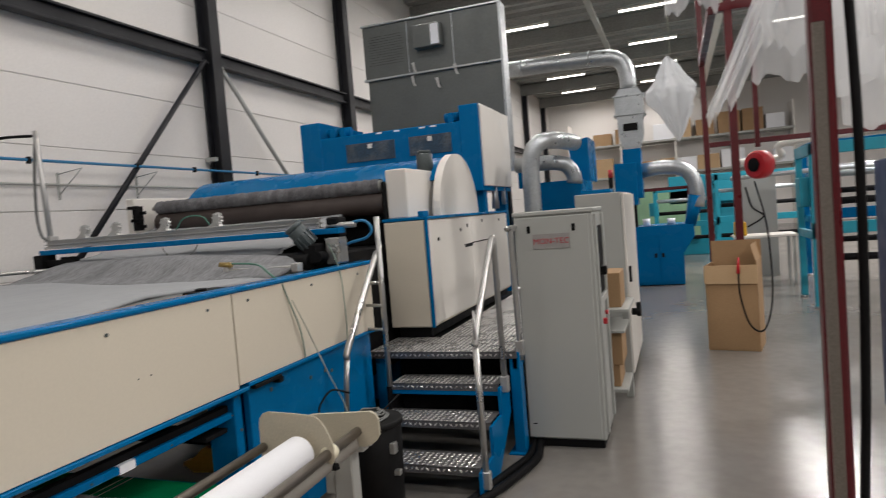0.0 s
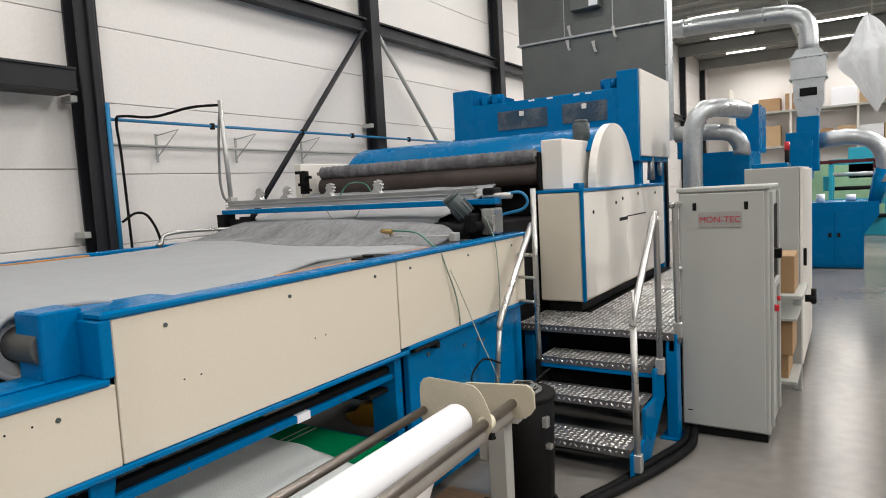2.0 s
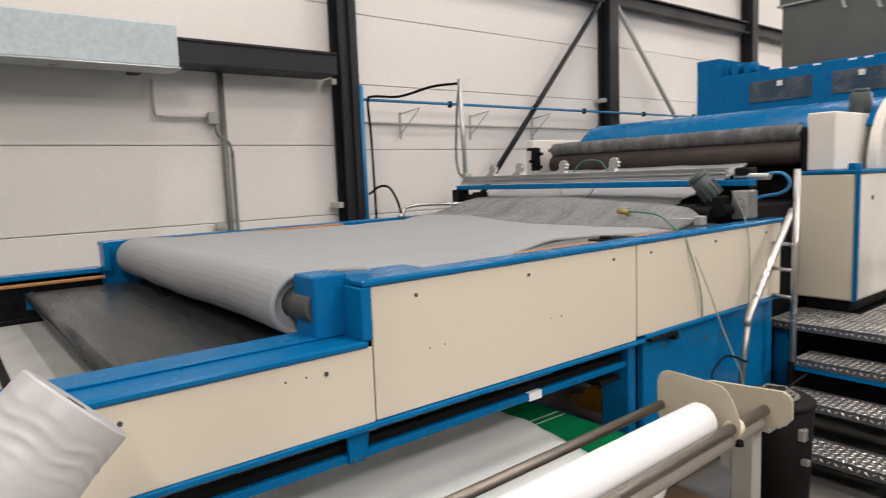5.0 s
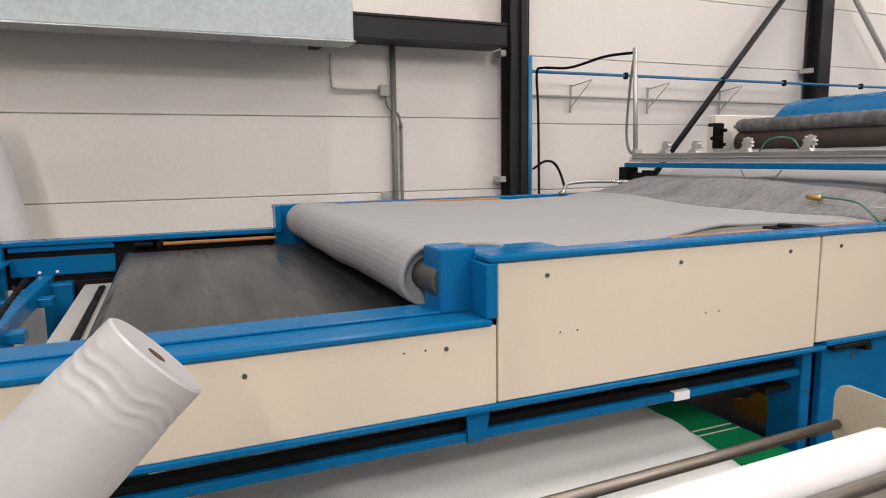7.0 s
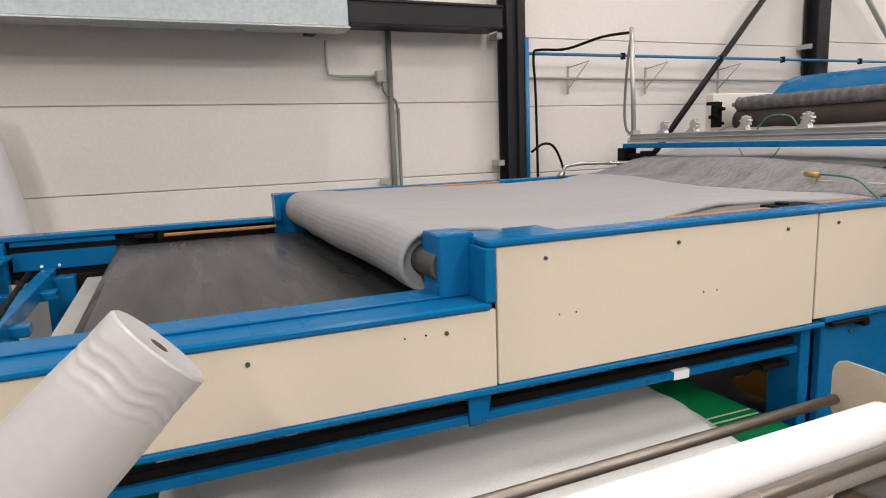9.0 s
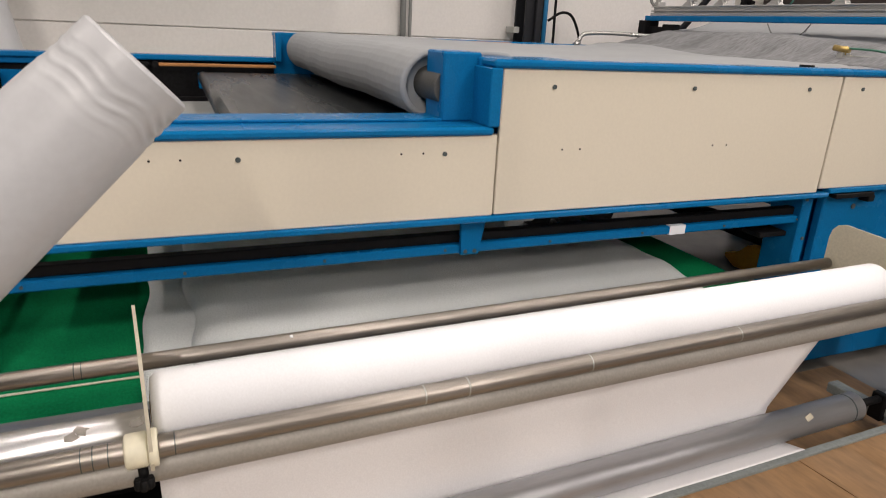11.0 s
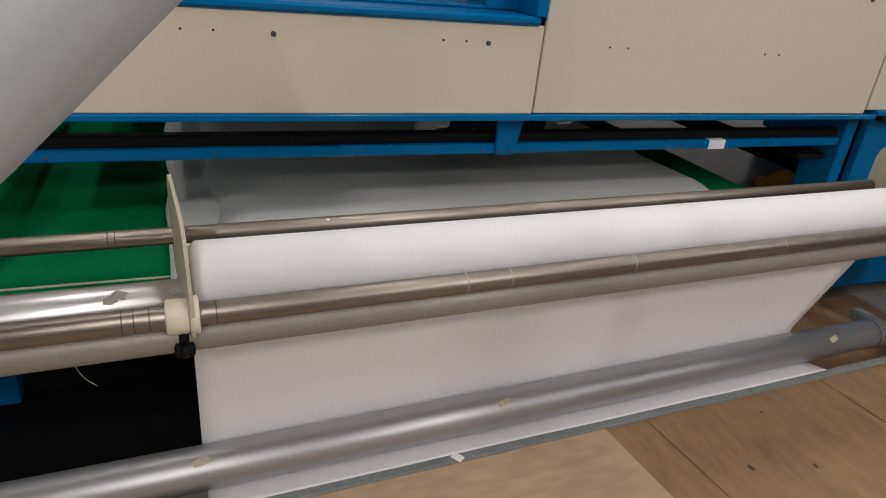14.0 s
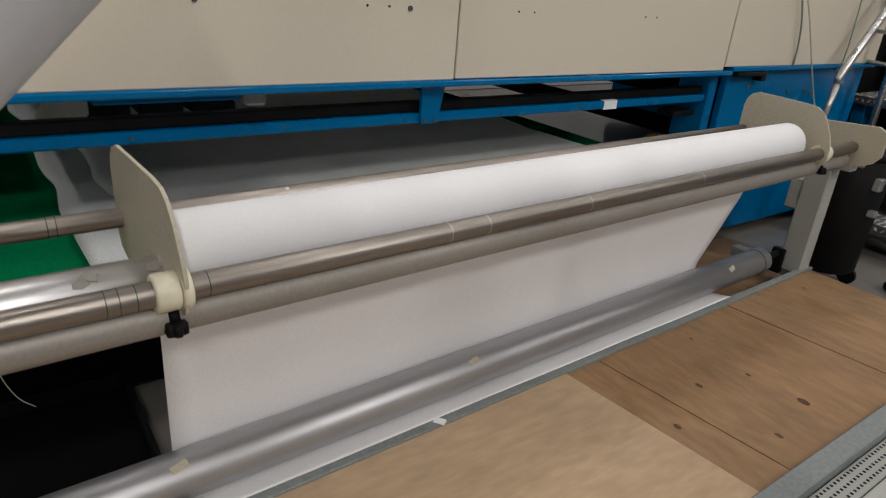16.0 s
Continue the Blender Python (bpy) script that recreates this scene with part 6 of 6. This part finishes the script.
part("pipe", Mesh().pipe([(0.9, 12.4, 1.95), (2.4, 12.4, 1.98), (3.8, 12.4, 1.95)], 0.04, seg=12), GALV, pr)
part("hanger", Mesh().cyl((1.0, 13, 2.25), (1.0, 13, 7.2), 0.012, seg=6).cyl((3.0, 12.2, 2.5), (3.0, 12.2, 7.2), 0.012, seg=6), GALV, pr)
edge = thing("dark_blue_cabinet", (1.35, 3.3, 0), "dark blue machine cabinet beside the aisle", "cabinet")
part("body", Mesh().box(1.28, 1.9, 4.0, 5.2, 0.15, 1.85, 0.01), material("dark_blue_paint", (0.01, 0.03, 0.10), 0.4, amount=0.1), edge)
part("foot_box", Mesh().box(1.27, 1.9, 4.0, 5.0, 0.0, 0.15, 0.01), DARK_AND_SHADE, edge)
part("lamp_tray", Mesh().box(1.16, 1.30, 4.2, 4.5, 0.90, 0.93, 0.006), OFFWHITE, edge)

# ---- pallet shelving on the end wall ----
shelf = thing("pallet_rack", (-2.0, 35.2, 0), "tall grey pallet rack with shelves against the end wall", "shelving")
for x in (-5.2, -2.55, 0.1, 2.75, 5.4):
    part("upright", Mesh().box(x - 0.05, x + 0.05, 34.6, 35.9, 0.0, 5.9, 0.006), OFFWHITE, shelf)
for z in (2.9, 4.55):
    part("shelf", Mesh().box(-4.2, 5.4, 34.55, 35.9, z, z + 0.10, 0.006), GREYPAINT, shelf)
rng = random.Random(5)
for z in (3.0, 4.65):
    x = -3.9
    while x < 4.8:
        w, h = rng.uniform(0.7, 1.05), rng.uniform(0.6, 1.1)
        if rng.random() < 0.82:
            white = rng.random() < 0.22
            bx = solid("cardboard_box", Mesh().box(x, x + w, 34.65, 35.5, z, z + h, 0.01), PAPER if white else (CARD if rng.random() < 0.7 else CARDLIGHT),
                       "white carton on the pallet rack" if white else "brown cardboard box on the pallet rack", "box", group="boxes on the pallet rack")
        x += w + rng.uniform(0.03, 0.25)

# ---- wall fittings ----
ac = thing("wall_heater", (-5.9, 0.0, 2.75), "pale blue sheet metal heater box hung on the wall beam", "heater")
part("casing", Mesh().box(-6.0, -5.72, -2.2, 1.66, 2.735, 3.07, 0.01), PALEBLUE, ac)
part("bottom_lip", Mesh().box(-6.0, -5.70, -2.2, 1.67, 2.72, 2.737, 0.004), GALV, ac)
part("bracket", Mesh().box(-6.36, -6.0, -1.9, -1.8, 2.75, 3.0, 0.005).box(-6.36, -6.0, 1.4, 1.5, 2.75, 3.0, 0.005), DARKSTEEL, ac)
cd = thing("wall_conduit", (-6.35, 2.2, 2.0), "grey wall conduit with a junction box", "conduit")
part("pipe", Mesh().cyl((-6.345, 2.21, 0.0), (-6.345, 2.21, 2.83), 0.028, seg=12).cyl((-6.345, 2.28, 0.0), (-6.345, 2.28, 2.1), 0.016, seg=10), WIRE, cd)
part("junction_box", Mesh().box(-6.36, -6.29, 2.06, 2.15, 2.34, 2.45, 0.008), GREYPAINT, cd)
part("cable", Mesh().pipe([(-6.34, 1.6, 2.72), (-6.34, 1.6, 2.46), (-6.34, 1.66, 2.40), (-6.34, 2.06, 2.40)], 0.013, steps=5), GREYPAINT, cd)
part("cable", Mesh().pipe([(-6.33, 2.12, 2.34), (-6.33, 2.15, 2.24), (-6.33, 2.25, 2.17), (-6.33, 2.27, 2.05)], 0.012), WIRE, cd)
part("socket", Mesh().box(-6.36, -6.31, 2.06, 2.15, 1.36, 1.42, 0.006), GREYPAINT, cd)
ap = thing("compressed_air_pipe", (-6.3, 6.0, 2.6), "thin blue compressed air pipe clipped along the wall", "pipe")
part("pipe", Mesh().cyl((-6.12, 3.6, 2.61), (-6.12, 14.0, 2.60), 0.016, seg=10), HOSEBLUE, ap)
part("drop_pipe", Mesh().cyl((-6.1, 3.595, 2.76), (-6.1, 3.595, 1.0), 0.022, seg=10), HOSEBLUE, ap)
for y in (4.8, 6.2, 7.2, 8.6, 10.0):
    part("clip", Mesh().box(-6.14, -6.095, y - 0.02, y + 0.02, 2.57, 2.64, 0.004), BLACK, ap)
for y in (4.25, 5.3, 6.4, 9.2):
    br = thing("wall_bracket", (-6.3, y, 2.3), "thin grey steel shelf bracket fixed to the wall", "bracket", group="wall brackets")
    part("arm", Mesh().box(-6.36, -6.34, y - 0.012, y + 0.012, 2.22, 2.52, 0.003), GREYPAINT, br)
    part("brace", Mesh().cyl((-6.34, y, 2.28), (-6.10, y + 0.1, 2.55), 0.006, seg=8).cyl((-6.34, y, 2.5), (-6.10, y + 0.1, 2.55), 0.006, seg=8), GREYPAINT, br)
solid("wall_cable", Mesh().cyl((-6.345, 3.7, 2.39), (-6.345, 14, 2.36), 0.014, seg=8), GREYPAINT, "grey cable fixed along the wall", "cable")
solid("hanging_cable", Mesh().pipe([(-5.06, 4.06, 2.66), (-5.35, 3.95, 2.66), (-5.7, 3.8, 2.60), (-6.0, 3.68, 2.63), (-6.08, 3.66, 2.58), (-6.08, 3.68, 2.2), (-6.08, 3.7, 1.2)], 0.013), BLACK, "black cable sagging from the pipe to the column", "cable")
solid("column_hose", Mesh().pipe([(-6.08, 3.62, 1.62), (-6.05, 3.75, 1.70), (-6.02, 3.86, 1.66), (-6.0, 3.95, 1.45), (-6.0, 3.97, 1.2)], 0.013), BLACK, "black hose looped beside the column", "hose")
for y in COLUMNS[1:4]:
    for z in (1.52, 2.79):
        solid("wall_clip", Mesh().box(-6.37, -6.2, y - 0.20, y - 0.135, z - 0.03, z + 0.03, 0.004), GREYPAINT, "grey clip beside the steel column", "clip", group="column clips")

# ---- ceiling lamps ----
for lamp_x, lamp_y, power in LAMPS:
    # includes the added unseen lamps at x 6.4 and 11.0
    f = thing("ceiling_lamp", (lamp_x, lamp_y, LAMP_Z), "lit white fluorescent batten lamp under the roof", "lamp", group="ceiling lamps")
    part("housing", Mesh().box(lamp_x - 0.78, lamp_x + 0.78, lamp_y - 0.07, lamp_y + 0.07, LAMP_Z - 0.01, LAMP_Z + 0.05, 0.006), OFFWHITE, f)
    part("tube", Mesh().cyl((lamp_x - 0.75, lamp_y, LAMP_Z - 0.04), (lamp_x + 0.75, lamp_y, LAMP_Z - 0.04), 0.03, seg=12), TUBEGLOW, f)
    part("wire", Mesh().cyl((lamp_x - 0.6, lamp_y, LAMP_Z + 0.05), (lamp_x - 0.6, lamp_y, ROOF_Z + 0.05), 0.006, seg=6).cyl((lamp_x + 0.6, lamp_y, LAMP_Z + 0.05), (lamp_x + 0.6, lamp_y, ROOF_Z + 0.05), 0.006, seg=6), WIRE, f)
conduits = thing("cable_tray", (2.0, 20, 6.6), "white cable trays and pipes under the roof", "cable tray")
part("tray", Mesh().box(-1.9, -1.75, -4.0, 35.8, 6.72, 6.80, 0.005), GREYPAINT, conduits)
part("tray", Mesh().box(1.3, 1.5, -4.0, 35.8, 6.6, 6.7, 0.005), OFFWHITE, conduits)
part("hanger", Mesh().cyl((-1.82, 6, 6.8), (-1.82, 6, 7.4), 0.01, seg=6).cyl((1.4, 6, 6.7), (1.4, 6, 7.4), 0.01, seg=6).cyl((-1.82, 26, 6.8), (-1.82, 26, 7.4), 0.01, seg=6).cyl((1.4, 26, 6.7), (1.4, 26, 7.4), 0.01, seg=6), WIRE, conduits)


# ---- what moves ----
def lap(t):
    """The carriages' place between their two ends, 0 to 1, there and back in 8.1 seconds."""
    s = ((t - 7.9) / 8.1) % 1.0
    tri = 2 * s if s < 0.5 else 2 - 2 * s
    soft = 0.04
    if tri < soft:
        return soft / 2 + tri * tri / (2 * soft)
    if tri > 1 - soft:
        return 1 - soft / 2 - (1 - tri) ** 2 / (2 * soft)
    return tri


def motions():
    times = [round(0.25 * k, 2) for k in range(65)]
    ub, lb, sb_, fb_ = (BASE[o.name] for o in (carriage, layer, seam, fuzzy))
    walk(carriage, [(t, pose(ub.x, ub.y + 1.05 * lap(t - 0.2), ub.z)) for t in times])
    walk(layer, [(t, pose(lb.x, lb.y - 0.05 + 1.85 * lap(t), lb.z)) for t in times])
    walk(seam, [(t, pose(sb_.x + 0.055 * (t - 3.5), sb_.y, sb_.z)) for t in (0.0, 8.0, 16.0)])
    walk(fuzzy, [(t, pose(fb_.x, fb_.y, fb_.z, 230.0 * t)) for t in times])
    at = roll.matrix_basis.translation.copy()
    walk(roll, [(t, pose(at.x, at.y, at.z, 0, -20.0 * t, math.degrees(STAND_TURN))) for t in (0.0, 4.0, 8.0, 12.0, 16.0)])


motions()
